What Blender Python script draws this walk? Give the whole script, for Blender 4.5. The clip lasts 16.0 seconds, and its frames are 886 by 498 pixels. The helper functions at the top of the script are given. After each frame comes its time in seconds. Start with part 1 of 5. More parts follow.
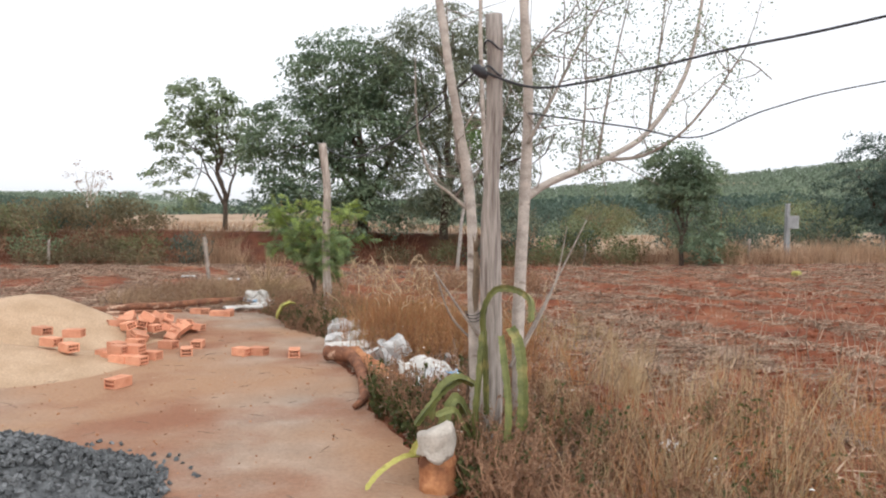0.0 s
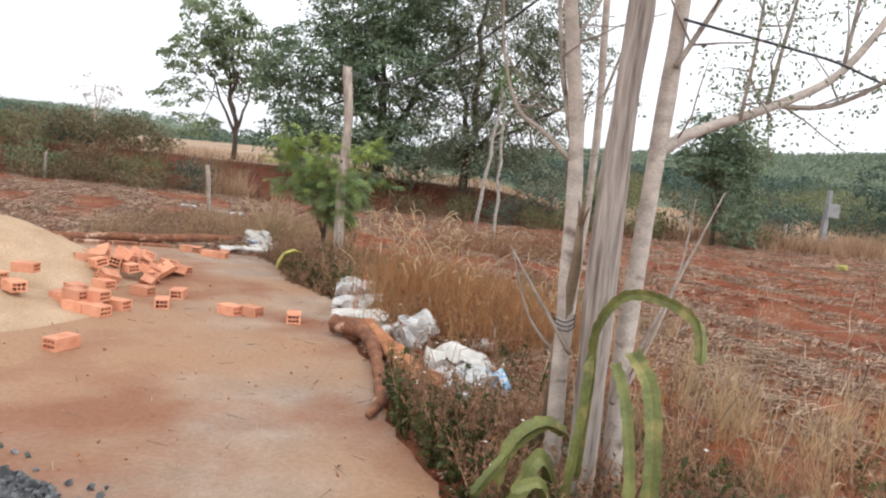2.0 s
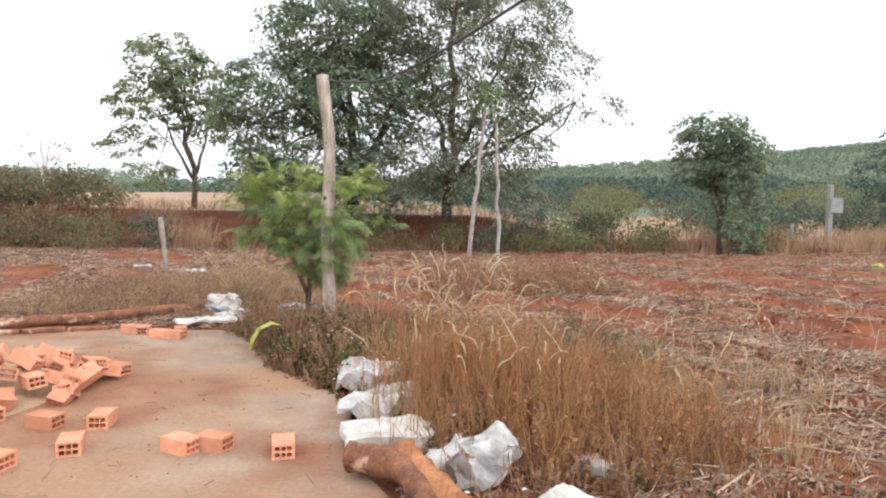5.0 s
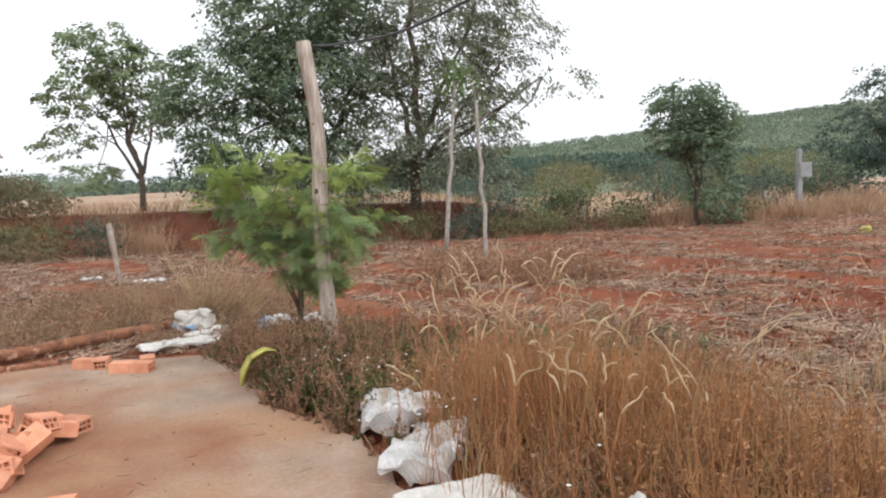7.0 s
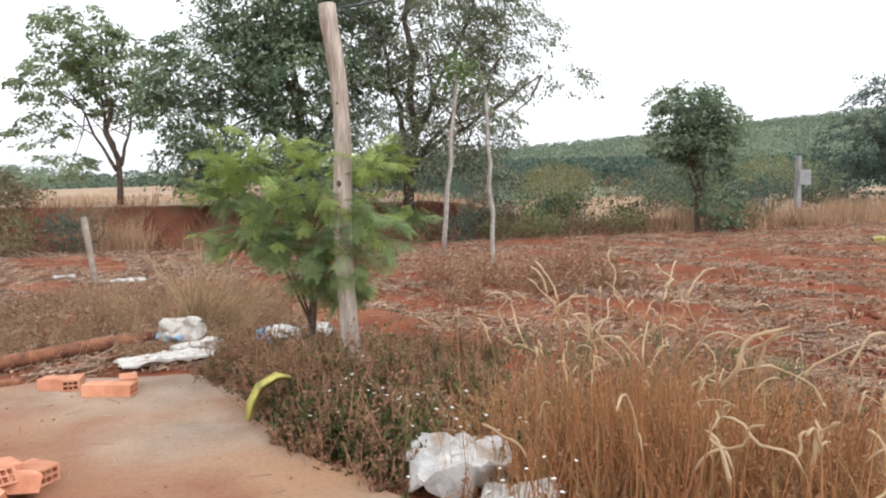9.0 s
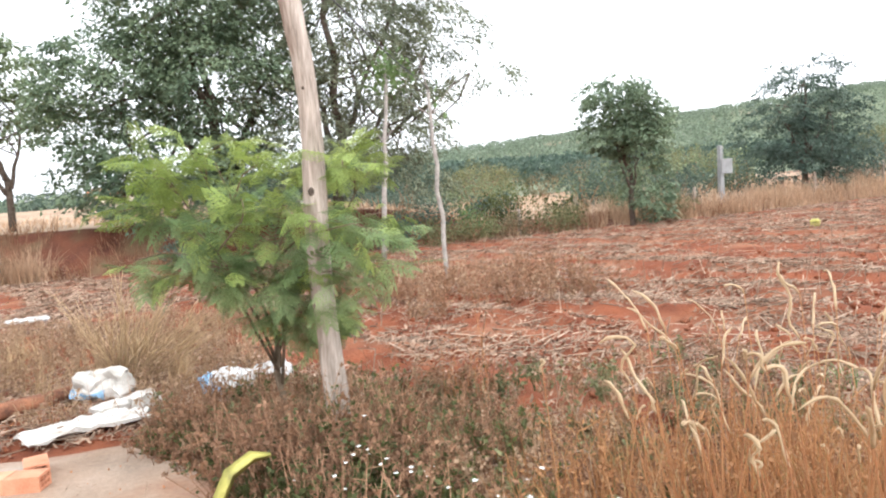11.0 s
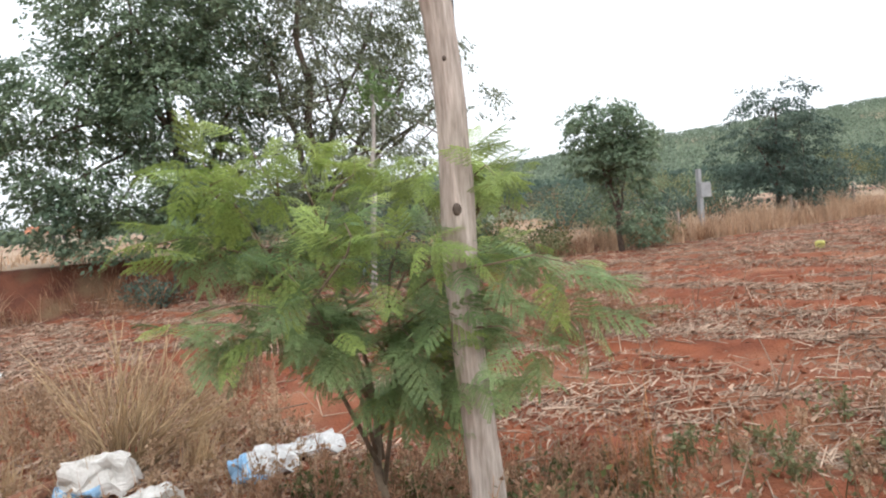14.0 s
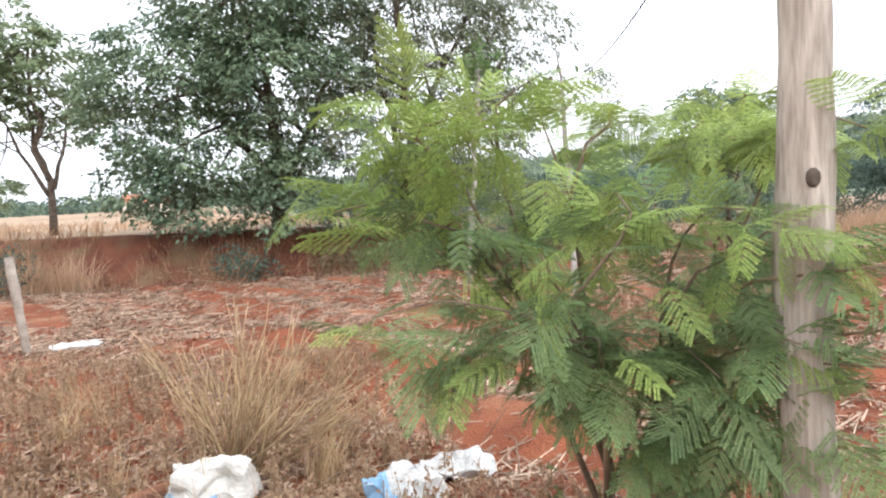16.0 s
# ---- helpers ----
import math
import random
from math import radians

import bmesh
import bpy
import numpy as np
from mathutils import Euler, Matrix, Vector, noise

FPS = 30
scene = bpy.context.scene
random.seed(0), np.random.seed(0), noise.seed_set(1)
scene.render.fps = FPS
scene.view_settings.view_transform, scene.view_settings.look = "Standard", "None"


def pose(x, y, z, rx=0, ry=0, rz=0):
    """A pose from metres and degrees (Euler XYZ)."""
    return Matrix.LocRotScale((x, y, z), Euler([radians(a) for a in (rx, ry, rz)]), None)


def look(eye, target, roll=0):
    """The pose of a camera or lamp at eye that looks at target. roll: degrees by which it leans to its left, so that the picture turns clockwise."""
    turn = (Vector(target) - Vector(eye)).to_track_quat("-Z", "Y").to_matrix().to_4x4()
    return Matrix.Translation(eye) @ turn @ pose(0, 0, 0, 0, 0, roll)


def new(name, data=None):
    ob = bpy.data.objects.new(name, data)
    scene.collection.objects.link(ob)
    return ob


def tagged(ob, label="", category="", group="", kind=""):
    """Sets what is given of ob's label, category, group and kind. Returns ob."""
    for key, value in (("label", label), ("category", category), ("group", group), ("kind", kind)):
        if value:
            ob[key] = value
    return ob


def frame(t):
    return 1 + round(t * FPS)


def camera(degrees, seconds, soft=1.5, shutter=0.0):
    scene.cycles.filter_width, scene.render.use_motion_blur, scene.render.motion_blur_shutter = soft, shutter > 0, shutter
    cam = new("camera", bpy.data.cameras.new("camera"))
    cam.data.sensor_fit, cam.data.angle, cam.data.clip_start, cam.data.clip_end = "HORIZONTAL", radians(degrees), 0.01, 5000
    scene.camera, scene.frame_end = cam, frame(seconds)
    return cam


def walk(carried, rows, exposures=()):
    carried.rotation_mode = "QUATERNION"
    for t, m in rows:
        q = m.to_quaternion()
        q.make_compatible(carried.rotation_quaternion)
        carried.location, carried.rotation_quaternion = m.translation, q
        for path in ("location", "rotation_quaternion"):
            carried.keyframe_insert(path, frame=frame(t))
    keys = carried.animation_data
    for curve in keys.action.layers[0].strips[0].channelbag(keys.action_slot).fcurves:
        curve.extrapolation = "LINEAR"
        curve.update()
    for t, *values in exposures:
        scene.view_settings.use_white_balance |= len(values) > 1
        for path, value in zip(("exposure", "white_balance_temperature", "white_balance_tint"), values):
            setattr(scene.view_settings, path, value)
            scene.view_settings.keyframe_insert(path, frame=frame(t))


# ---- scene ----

# ---------- camera ----------
cam = camera(68.72, 16.0, soft=2.1)
# seconds, x, y, z, and the Euler turn in degrees
ROWS = [
    (0.0, -0.021, 0.010, 1.438, 88.57, -0.65, -0.18),
    (0.5, -0.065, 0.376, 1.439, 86.41, -2.82, 1.95),
    (1.0, -0.213, 0.696, 1.426, 84.63, -3.12, -5.91),
    (1.5, -0.275, 1.085, 1.425, 86.99, -6.09, -5.84),
    (2.0, -0.362, 1.494, 1.432, 84.23, -6.30, 0.77),
    (2.5, -0.483, 1.867, 1.462, 85.86, -3.62, -6.09),
    (3.0, -0.590, 2.155, 1.449, 88.78, -1.84, -2.10),
    (3.5, -0.596, 2.605, 1.447, 86.68, -1.49, -0.78),
    (4.0, -0.777, 2.888, 1.438, 82.66, -2.50, -5.98),
    (4.5, -0.843, 3.253, 1.437, 86.94, -1.28, -1.82),
    (7.0, -1.403, 4.745, 1.469, 85.62, 2.21, -6.02),
    (7.5, -1.480, 4.979, 1.473, 85.07, 3.42, -6.99),
    (8.0, -1.500, 5.299, 1.466, 86.06, 3.31, -4.97),
    (8.5, -1.642, 5.497, 1.450, 85.60, 1.80, -5.80),
    (11.0, -2.124, 6.732, 1.475, 85.80, 4.05, -14.96),
    (11.5, -2.230, 7.038, 1.468, 86.47, 2.34, -8.69),
    (12.0, -2.381, 7.291, 1.467, 86.35, 2.26, -12.92),
    (12.5, -2.533, 7.474, 1.483, 84.30, 3.12, -18.05),
    (13.0, -2.550, 7.767, 1.491, 87.83, 2.91, -18.46),
    (13.5, -2.603, 7.979, 1.503, 86.62, 1.97, -17.21),
    (14.0, -2.753, 8.113, 1.517, 88.10, 5.14, -19.15),
    (14.5, -2.801, 8.350, 1.509, 85.59, 1.90, -19.54),
    (15.0, -2.827, 8.623, 1.508, 88.01, 2.28, -12.03),
    (15.5, -2.893, 8.913, 1.497, 85.97, 0.79, -10.80),
    (16.0, -3.110, 9.081, 1.520, 87.26, 2.36, -12.74),
]
walk(cam, [(t, pose(x, y, z, rx, ry, rz)) for t, x, y, z, rx, ry, rz in ROWS], exposures=[(0.0, 0.06, 6250, 11), (0.5, -0.05, 6250, 11), (1.0, -0.02, 6250, 11), (1.5, 0.12, 6250, 11), (2.5, 0.17, 6250, 11), (3.0, 0.3, 6250, 11), (4.0, 0.2, 6250, 11), (4.5, 0.42, 6250, 11), (7.0, 0.12, 6250, 11), (7.5, 0.3, 6250, 11),
      (8.5, 0.22, 6250, 11), (11.0, 0.9, 6150, 10), (11.5, 0.58, 6150, 10), (12.5, 0.54, 6150, 10), (13.0, 0.55, 6100, 10), (14.0, 0.38, 6100, 10), (14.5, 0.44, 6100, 10), (16.0, 0.78, 6050, 10)])

# ---------- sky and sun: bright overcast ----------
world = bpy.data.worlds.new("overcast_sky")
scene.world = world
world.use_nodes = True
wn, wl = world.node_tree.nodes, world.node_tree.links
sky = wn.new("ShaderNodeTexSky")
sky.sky_type = "NISHITA"
sky.sun_disc = False
sky.sun_elevation, sky.sun_rotation = radians(48), radians(140)
sky.air_density, sky.dust_density, sky.ozone_density = 1.0, 4.0, 1.0
pale = wn.new("ShaderNodeHueSaturation")
pale.inputs["Saturation"].default_value = 0.08
pale.inputs["Value"].default_value = 1.95
wl.new(sky.outputs["Color"], pale.inputs["Color"])
cloud_cover = wn.new("ShaderNodeMix")
cloud_cover.data_type = "RGBA"
cloud_cover.inputs["Factor"].default_value = 0.6
cloud_cover.inputs["B"].default_value = (7.6, 7.7, 7.8, 1)
wl.new(pale.outputs["Color"], cloud_cover.inputs["A"])
wl.new(cloud_cover.outputs["Result"], wn["Background"].inputs["Color"])
wn["Background"].inputs["Strength"].default_value = 0.15
sun_data = bpy.data.lights.new("sun", "SUN")
sun_data.energy, sun_data.angle, sun_data.color = 0.5, radians(18), (1.0, 0.97, 0.93)
sun = new("sun", sun_data)
sun.matrix_world = look((0, 0, 60), (0 + 26, 0 + 31, 60 - 45))


# ---------- materials ----------
def material(name, low, high, scale=4.0, fine=60.0, rough=0.85, bump=0.3, third=None, third_scale=0.8, third_at=(0.5, 0.65),
             by_object=0.0, by_island=0.0, metal=0.0, through_light=0.0, spec=0.3, dist=0.01, stretch=None, fourth=None, grit=0.0):
    """Two colours mixed by coarse and fine noise, a third in patches, with bump and small changes from piece to piece."""
    m = bpy.data.materials.new(name)
    m.use_nodes = True
    nodes, links = m.node_tree.nodes, m.node_tree.links
    out = nodes["Principled BSDF"]
    out.inputs["Roughness"].default_value, out.inputs["Metallic"].default_value = rough, metal
    out.inputs["Specular IOR Level"].default_value = spec
    where = nodes.new("ShaderNodeNewGeometry").outputs["Position"] if stretch is None else nodes.new("ShaderNodeTexCoord").outputs["Object"]
    if stretch:
        mapping = nodes.new("ShaderNodeMapping")
        mapping.inputs["Scale"].default_value = stretch
        links.new(where, mapping.inputs["Vector"])
        where = mapping.outputs["Vector"]

    def cloud(size, detail):
        n = nodes.new("ShaderNodeTexNoise")
        n.inputs["Scale"].default_value, n.inputs["Detail"].default_value = size, detail
        links.new(where, n.inputs["Vector"])
        return n.outputs["Fac"]

    def steps(value, a, b):
        r = nodes.new("ShaderNodeMapRange")
        r.inputs["From Min"].default_value, r.inputs["From Max"].default_value = a, b
        links.new(value, r.inputs["Value"])
        return r.outputs["Result"]

    def mix(value, a, b):
        x = nodes.new("ShaderNodeMix")
        x.data_type = "RGBA"
        for socket, given in ((x.inputs["Factor"], value), (x.inputs["A"], a), (x.inputs["B"], b)):
            if isinstance(given, tuple):
                socket.default_value = (*given, 1)
            else:
                links.new(given, socket)
        return x.outputs["Result"]

    grain = cloud(fine, 5)
    both = nodes.new("ShaderNodeMath")
    both.operation = "MULTIPLY_ADD"
    links.new(grain, both.inputs[0])
    both.inputs[1].default_value = 0.6
    links.new(cloud(scale, 4), both.inputs[2])
    colour = mix(steps(both.outputs[0], 0.55, 1.05), low, high)
    if third:
        colour = mix(steps(cloud(third_scale, 6), *third_at), colour, third)
    if fourth:
        colour = mix(steps(cloud(fourth[1], 8), *fourth[2]), colour, fourth[0])
    if grit:
        speckle = nodes.new("ShaderNodeHueSaturation")
        r = nodes.new("ShaderNodeMapRange")
        for key, value in (("From Min", 0.35), ("From Max", 0.65), ("To Min", 1 - grit), ("To Max", 1 + grit)):
            r.inputs[key].default_value = value
        links.new(cloud(fine * 0.35, 8), r.inputs["Value"])
        links.new(r.outputs["Result"], speckle.inputs["Value"])
        links.new(colour, speckle.inputs["Color"])
        colour = speckle.outputs["Color"]
    for amount, socket in ((by_object, "object"), (by_island, "island")):
        if amount:
            info = nodes.new("ShaderNodeObjectInfo").outputs["Random"] if socket == "object" else nodes.new("ShaderNodeNewGeometry").outputs["Random Per Island"]
            vary = nodes.new("ShaderNodeHueSaturation")
            r = nodes.new("ShaderNodeMapRange")
            r.inputs["To Min"].default_value, r.inputs["To Max"].default_value = 1 - amount, 1 + amount
            links.new(info, r.inputs["Value"])
            links.new(r.outputs["Result"], vary.inputs["Value"])
            links.new(colour, vary.inputs["Color"])
            colour = vary.outputs["Color"]
    links.new(colour, out.inputs["Base Color"])
    if bump:
        b = nodes.new("ShaderNodeBump")
        b.inputs["Strength"].default_value, b.inputs["Distance"].default_value = bump, dist
        links.new(both.outputs[0], b.inputs["Height"])
        links.new(b.outputs["Normal"], out.inputs["Normal"])
    if through_light:
        glow = nodes.new("ShaderNodeBsdfTranslucent")
        links.new(colour, glow.inputs["Color"])
        two = nodes.new("ShaderNodeMixShader")
        two.inputs["Fac"].default_value = through_light
        links.new(out.outputs["BSDF"], two.inputs[1])
        links.new(glow.outputs["BSDF"], two.inputs[2])
        links.new(two.outputs["Shader"], nodes["Material Output"].inputs["Surface"])
    return m


def leaf(name, low, high, **more):
    return material(name, low, high, scale=0.7, fine=9.0, rough=0.55, bump=0, by_island=0.24, through_light=0.36, spec=0.32, **more)


SOIL = material("red_soil", (0.15, 0.043, 0.02), (0.30, 0.095, 0.042), 2.5, 45, 0.95, 1.0, (0.33, 0.15, 0.082), 0.7, (0.50, 0.70), dist=0.05)
CONCRETE = material("dusty_concrete", (0.225, 0.175, 0.135), (0.48, 0.395, 0.32), 2.2, 90, 0.85, 0.9, (0.37, 0.215, 0.125), 0.42, (0.34, 0.56), dist=0.012, fourth=((0.275, 0.125, 0.07), 0.75, (0.48, 0.62)), grit=0.09)
SAND = material("sand", (0.40, 0.27, 0.165), (0.52, 0.37, 0.245), 3, 150, 0.95, 0.5, dist=0.01, grit=0.14)
STONE = material("crushed_stone", (0.05, 0.052, 0.053), (0.17, 0.175, 0.175), 14, 90, 0.8, 0.5, by_island=0.45)
BRICK = material("fired_clay", (0.55, 0.225, 0.125), (0.73, 0.36, 0.225), 9, 120, 0.9, 0.3, by_object=0.18)
PALE_BARK = material("pale_bark", (0.33, 0.28, 0.24), (0.60, 0.525, 0.455), 9, 70, 0.85, 0.6, (0.19, 0.145, 0.115), 7, (0.62, 0.72), stretch=(1, 1, 1.6))
GREY_BARK = material("grey_bark", (0.24, 0.215, 0.19), (0.46, 0.42, 0.375), 9, 60, 0.9, 0.5)
GREY_WOOD = material("weathered_wood", (0.17, 0.14, 0.12), (0.48, 0.42, 0.37), 16, 60, 0.9, 1.0, (0.12, 0.09, 0.075), 12, (0.58, 0.72), stretch=(1.6, 1.6, 0.14))
POST_WOOD = material("stained_post_wood", (0.23, 0.185, 0.15), (0.58, 0.495, 0.425), 14, 60, 0.9, 1.0, (0.15, 0.09, 0.06), 5, (0.5, 0.68), stretch=(1.6, 1.6, 0.2))
DARK_BARK = material("dark_bark", (0.06, 0.045, 0.035), (0.17, 0.13, 0.10), 9, 50, 0.9, 0.8)
TWIG = material("dry_twig", (0.19, 0.10, 0.058), (0.42, 0.255, 0.155), 8, 50, 0.9, 0.2, by_island=0.35)
BUSH_STEM = material("bush_stem", (0.12, 0.088, 0.06), (0.27, 0.20, 0.135), 8, 50, 0.85, 0.2)
GREY_TWIG = material("grey_twig", (0.19, 0.155, 0.13), (0.40, 0.335, 0.275), 8, 50, 0.9, 0.2)
RED_LOG = material("barked_log", (0.10, 0.045, 0.03), (0.34, 0.15, 0.08), 10, 60, 0.9, 0.9, (0.55, 0.36, 0.25), 6, (0.58, 0.66))
ORANGE_LOG = material("orange_timber", (0.30, 0.105, 0.048), (0.58, 0.28, 0.13), 9, 45, 0.9, 1.0, (0.15, 0.06, 0.032), 5, (0.50, 0.66))
BAG = material("woven_plastic", (0.38, 0.37, 0.355), (0.68, 0.67, 0.645), 9, 60, 0.6, 0.5, (0.36, 0.30, 0.245), 6, (0.56, 0.70))
CARTON = material("pale_card", (0.46, 0.43, 0.385), (0.70, 0.67, 0.62), 9, 60, 0.8, 0.3, (0.40, 0.33, 0.27), 6, (0.58, 0.72))
BLUE = material("blue_print", (0.16, 0.34, 0.55), (0.34, 0.52, 0.70), 12, 60, 0.6, 0.2)
PLASTER = material("cracked_plaster", (0.36, 0.31, 0.26), (0.56, 0.51, 0.44), 12, 70, 0.95, 0.8)
CACTUS = material("cactus_skin", (0.085, 0.10, 0.03), (0.20, 0.205, 0.065), 11, 60, 0.55, 0.3, (0.32, 0.27, 0.10), 9, (0.54, 0.70))
YELLOW_STEM = material("yellowed_stem", (0.33, 0.31, 0.07), (0.50, 0.45, 0.13), 12, 60, 0.6, 0.3, (0.22, 0.20, 0.06), 9, (0.55, 0.7))
CABLE = material("black_cable", (0.03, 0.03, 0.035), (0.07, 0.07, 0.075), 20, 80, 0.6, 0.1)
OLD_CONCRETE = material("old_concrete", (0.24, 0.24, 0.24), (0.38, 0.38, 0.37), 4, 60, 0.9, 0.3)
ROOF = material("roof_tile", (0.40, 0.15, 0.08), (0.52, 0.22, 0.13), 1, 9, 0.9, 0.2)
WALLPAINT = material("house_wall", (0.55, 0.47, 0.38), (0.65, 0.58, 0.48), 1, 9, 0.9, 0.1)
DARK = material("dark_opening", (0.03, 0.03, 0.03), (0.05, 0.05, 0.05), 1, 9, 0.9, 0)
# Hill greens are greyed and lightened: distance haze is put into the colour.
HILL = material("hazy_hill_green", (0.12, 0.145, 0.09), (0.19, 0.22, 0.13), 0.03, 0.5, 0.95, 0, (0.30, 0.23, 0.15), 0.02, (0.60, 0.66))
MEADOW = material("dry_meadow", (0.30, 0.20, 0.13), (0.46, 0.34, 0.23), 0.5, 9, 0.95, 0.3, (0.22, 0.10, 0.06), 0.12, (0.56, 0.66))
LEAF_BIG = leaf("dark_glossy_leaf", (0.11, 0.165, 0.108), (0.28, 0.35, 0.21))
LEAF_AIRY = leaf("lacy_leaf", (0.13, 0.155, 0.10), (0.28, 0.30, 0.195))
LEAF_LIGHT = leaf("fresh_leaf", (0.085, 0.14, 0.05), (0.20, 0.29, 0.11))
LEAF_YOUNG = leaf("young_leaf", (0.15, 0.20, 0.11), (0.33, 0.39, 0.225))
LEAF_MID = leaf("grey_green_leaf", (0.12, 0.16, 0.085), (0.27, 0.32, 0.18))
SCRUB = leaf("scrub_leaf", (0.12, 0.105, 0.055), (0.26, 0.21, 0.12))
OLIVE_SCRUB = leaf("olive_scrub_leaf", (0.12, 0.13, 0.06), (0.25, 0.25, 0.12))
LEAF_FAR = leaf("far_leaf", (0.062, 0.098, 0.078), (0.13, 0.175, 0.13))
# Plantation leaves carry the haze of distance in their paler, bluer colour.
LEAF_HAZY = leaf("hazy_far_leaf", (0.165, 0.21, 0.15), (0.235, 0.28, 0.195))
FEATHER = leaf("feathery_leaf", (0.12, 0.195, 0.085), (0.29, 0.37, 0.15), by_object=0.3)
FEATHER_YOUNG = leaf("young_feathery_leaf", (0.25, 0.345, 0.095), (0.44, 0.51, 0.16), by_object=0.25)
WEED_GREEN = leaf("weed_leaf", (0.045, 0.06, 0.02), (0.14, 0.15, 0.05))
WEED_BROWN = leaf("dead_weed", (0.19, 0.095, 0.053), (0.41, 0.24, 0.14))
WEED_TAN = leaf("tan_weed", (0.27, 0.165, 0.095), (0.50, 0.35, 0.225))
# Red bank clay, its colour darkened for the shade of the trees.
SHADED_BANK = material("shaded_bank_clay", (0.085, 0.03, 0.018), (0.19, 0.07, 0.038), 1.5, 20, 0.95, 1.0, (0.16, 0.10, 0.055), 0.8, (0.50, 0.64), dist=0.08)
GRASS_RED = leaf("russet_grass", (0.36, 0.145, 0.06), (0.60, 0.31, 0.13))
GRASS_OLIVE = leaf("olive_grass", (0.30, 0.22, 0.09), (0.52, 0.41, 0.19))
WEED_RUST = leaf("rusty_weed", (0.30, 0.125, 0.055), (0.52, 0.29, 0.135))
GRASS_STRAW = leaf("straw_grass", (0.38, 0.26, 0.14), (0.62, 0.46, 0.275))
FOXTAIL = leaf("foxtail", (0.56, 0.41, 0.24), (0.80, 0.63, 0.42))
REED = leaf("dry_reed", (0.42, 0.27, 0.17), (0.62, 0.44, 0.29))
STRAW = material("field_straw", (0.19, 0.12, 0.08), (0.50, 0.375, 0.275), 1.2, 30, 0.9, 0, by_island=0.5)
LITTER = material("leaf_litter", (0.17, 0.098, 0.065), (0.43, 0.30, 0.21), 1.5, 40, 0.95, 0, by_island=0.45)
PETAL = material("white_petal", (0.7, 0.7, 0.66), (0.85, 0.85, 0.82), 9, 60, 0.7, 0)


# ---------- mesh helpers ----------
rnd = random.Random(7)


def finish(ob, mat, parent, smooth):
    ob.data.materials.append(mat)
    if smooth:
        ob.data.shade_smooth()
    if parent:
        ob.parent = parent
        ob.matrix_parent_inverse = Matrix.Translation(-parent.location) if parent.type == "EMPTY" else Matrix()
    return ob


def part(name, bm, mat, parent=None, label="", smooth=True):
    """Links a bmesh, given in world metres, as one mesh object under a thing."""
    data = bpy.data.meshes.new(name)
    bm.to_mesh(data)
    bm.free()
    ob = finish(new(name, data), mat, parent, smooth)
    return tagged(ob, label) if label else ob


def raw(name, verts, faces, mat, parent=None, smooth=False):
    data = bpy.data.meshes.new(name)
    data.from_pydata(verts, [], faces)
    data.update()
    return finish(new(name, data), mat, parent, smooth)


def thing(name, place, label, category, group="", kind=""):
    ob = new(name)
    ob.location = place
    ob.empty_display_size = 0.1
    return tagged(ob, label, category, group, kind)


def tube(bm, points, radii, sides=8, rough=0.0, section=None, close=True):
    """A tapered tube through the points; section gives the radius factor by angle step."""
    points = [Vector(p) for p in points]
    rings, up = [], Vector((0.3, 0.9, 0.1)).normalized()
    for i, p in enumerate(points):
        along = (points[min(i + 1, len(points) - 1)] - points[max(i - 1, 0)]).normalized()
        if abs(along.dot(up)) > 0.95:
            up = Vector((0.9, -0.2, 0.3)).normalized()
        a = along.cross(up).normalized()
        b = along.cross(a)
        up = -b
        ring = []
        for k in range(sides):
            w = 2 * math.pi * k / sides
            r = radii[i] * (section[k % len(section)] if section else 1) * (1 + rough * noise.noise(p * 4 + Vector((k * 1.7, i * 0.9, 0))))
            ring.append(bm.verts.new(p + (a * math.cos(w) + b * math.sin(w)) * r))
        rings.append(ring)
    for one, two in zip(rings, rings[1:]):
        for k in range(sides):
            bm.faces.new((one[k], one[(k + 1) % sides], two[(k + 1) % sides], two[k]))
    if close:
        bm.faces.new(list(reversed(rings[0])))
        bm.faces.new(rings[-1])
    return bm


def bend(start, end, steps, wobble, rng):
    """Points from start to end with small bends."""
    start, end = Vector(start), Vector(end)
    far = (end - start).length
    pts = []
    for i in range(steps + 1):
        f = i / steps
        off = Vector((rng.uniform(-1, 1), rng.uniform(-1, 1), rng.uniform(-0.4, 0.4))) * wobble * far * math.sin(math.pi * f)
        pts.append(start.lerp(end, f) + off)
    return pts


def spline(points, n):
    """A smooth line through the points."""
    pts = [Vector(p) for p in points]
    fine = []
    for i in range(len(pts) - 1):
        p0, p1, p2, p3 = pts[max(i - 1, 0)], pts[i], pts[i + 1], pts[min(i + 2, len(pts) - 1)]
        for k in range(n):
            t = k / n
            fine.append(0.5 * (2 * p1 + (p2 - p0) * t + (2 * p0 - 5 * p1 + 4 * p2 - p3) * t * t + (3 * p1 - p0 - 3 * p2 + p3) * t ** 3))
    return fine + [pts[-1]]


def smooth(a, b, x):
    f = min(1, max(0, (x - a) / (b - a)))
    return f * f * (3 - 2 * f)


# ---------- terrain ----------
def edge_of_field(x):
    return 27.5 - 0.16 * max(0, -4 - x) + 0.6 * math.sin(x * 0.4)


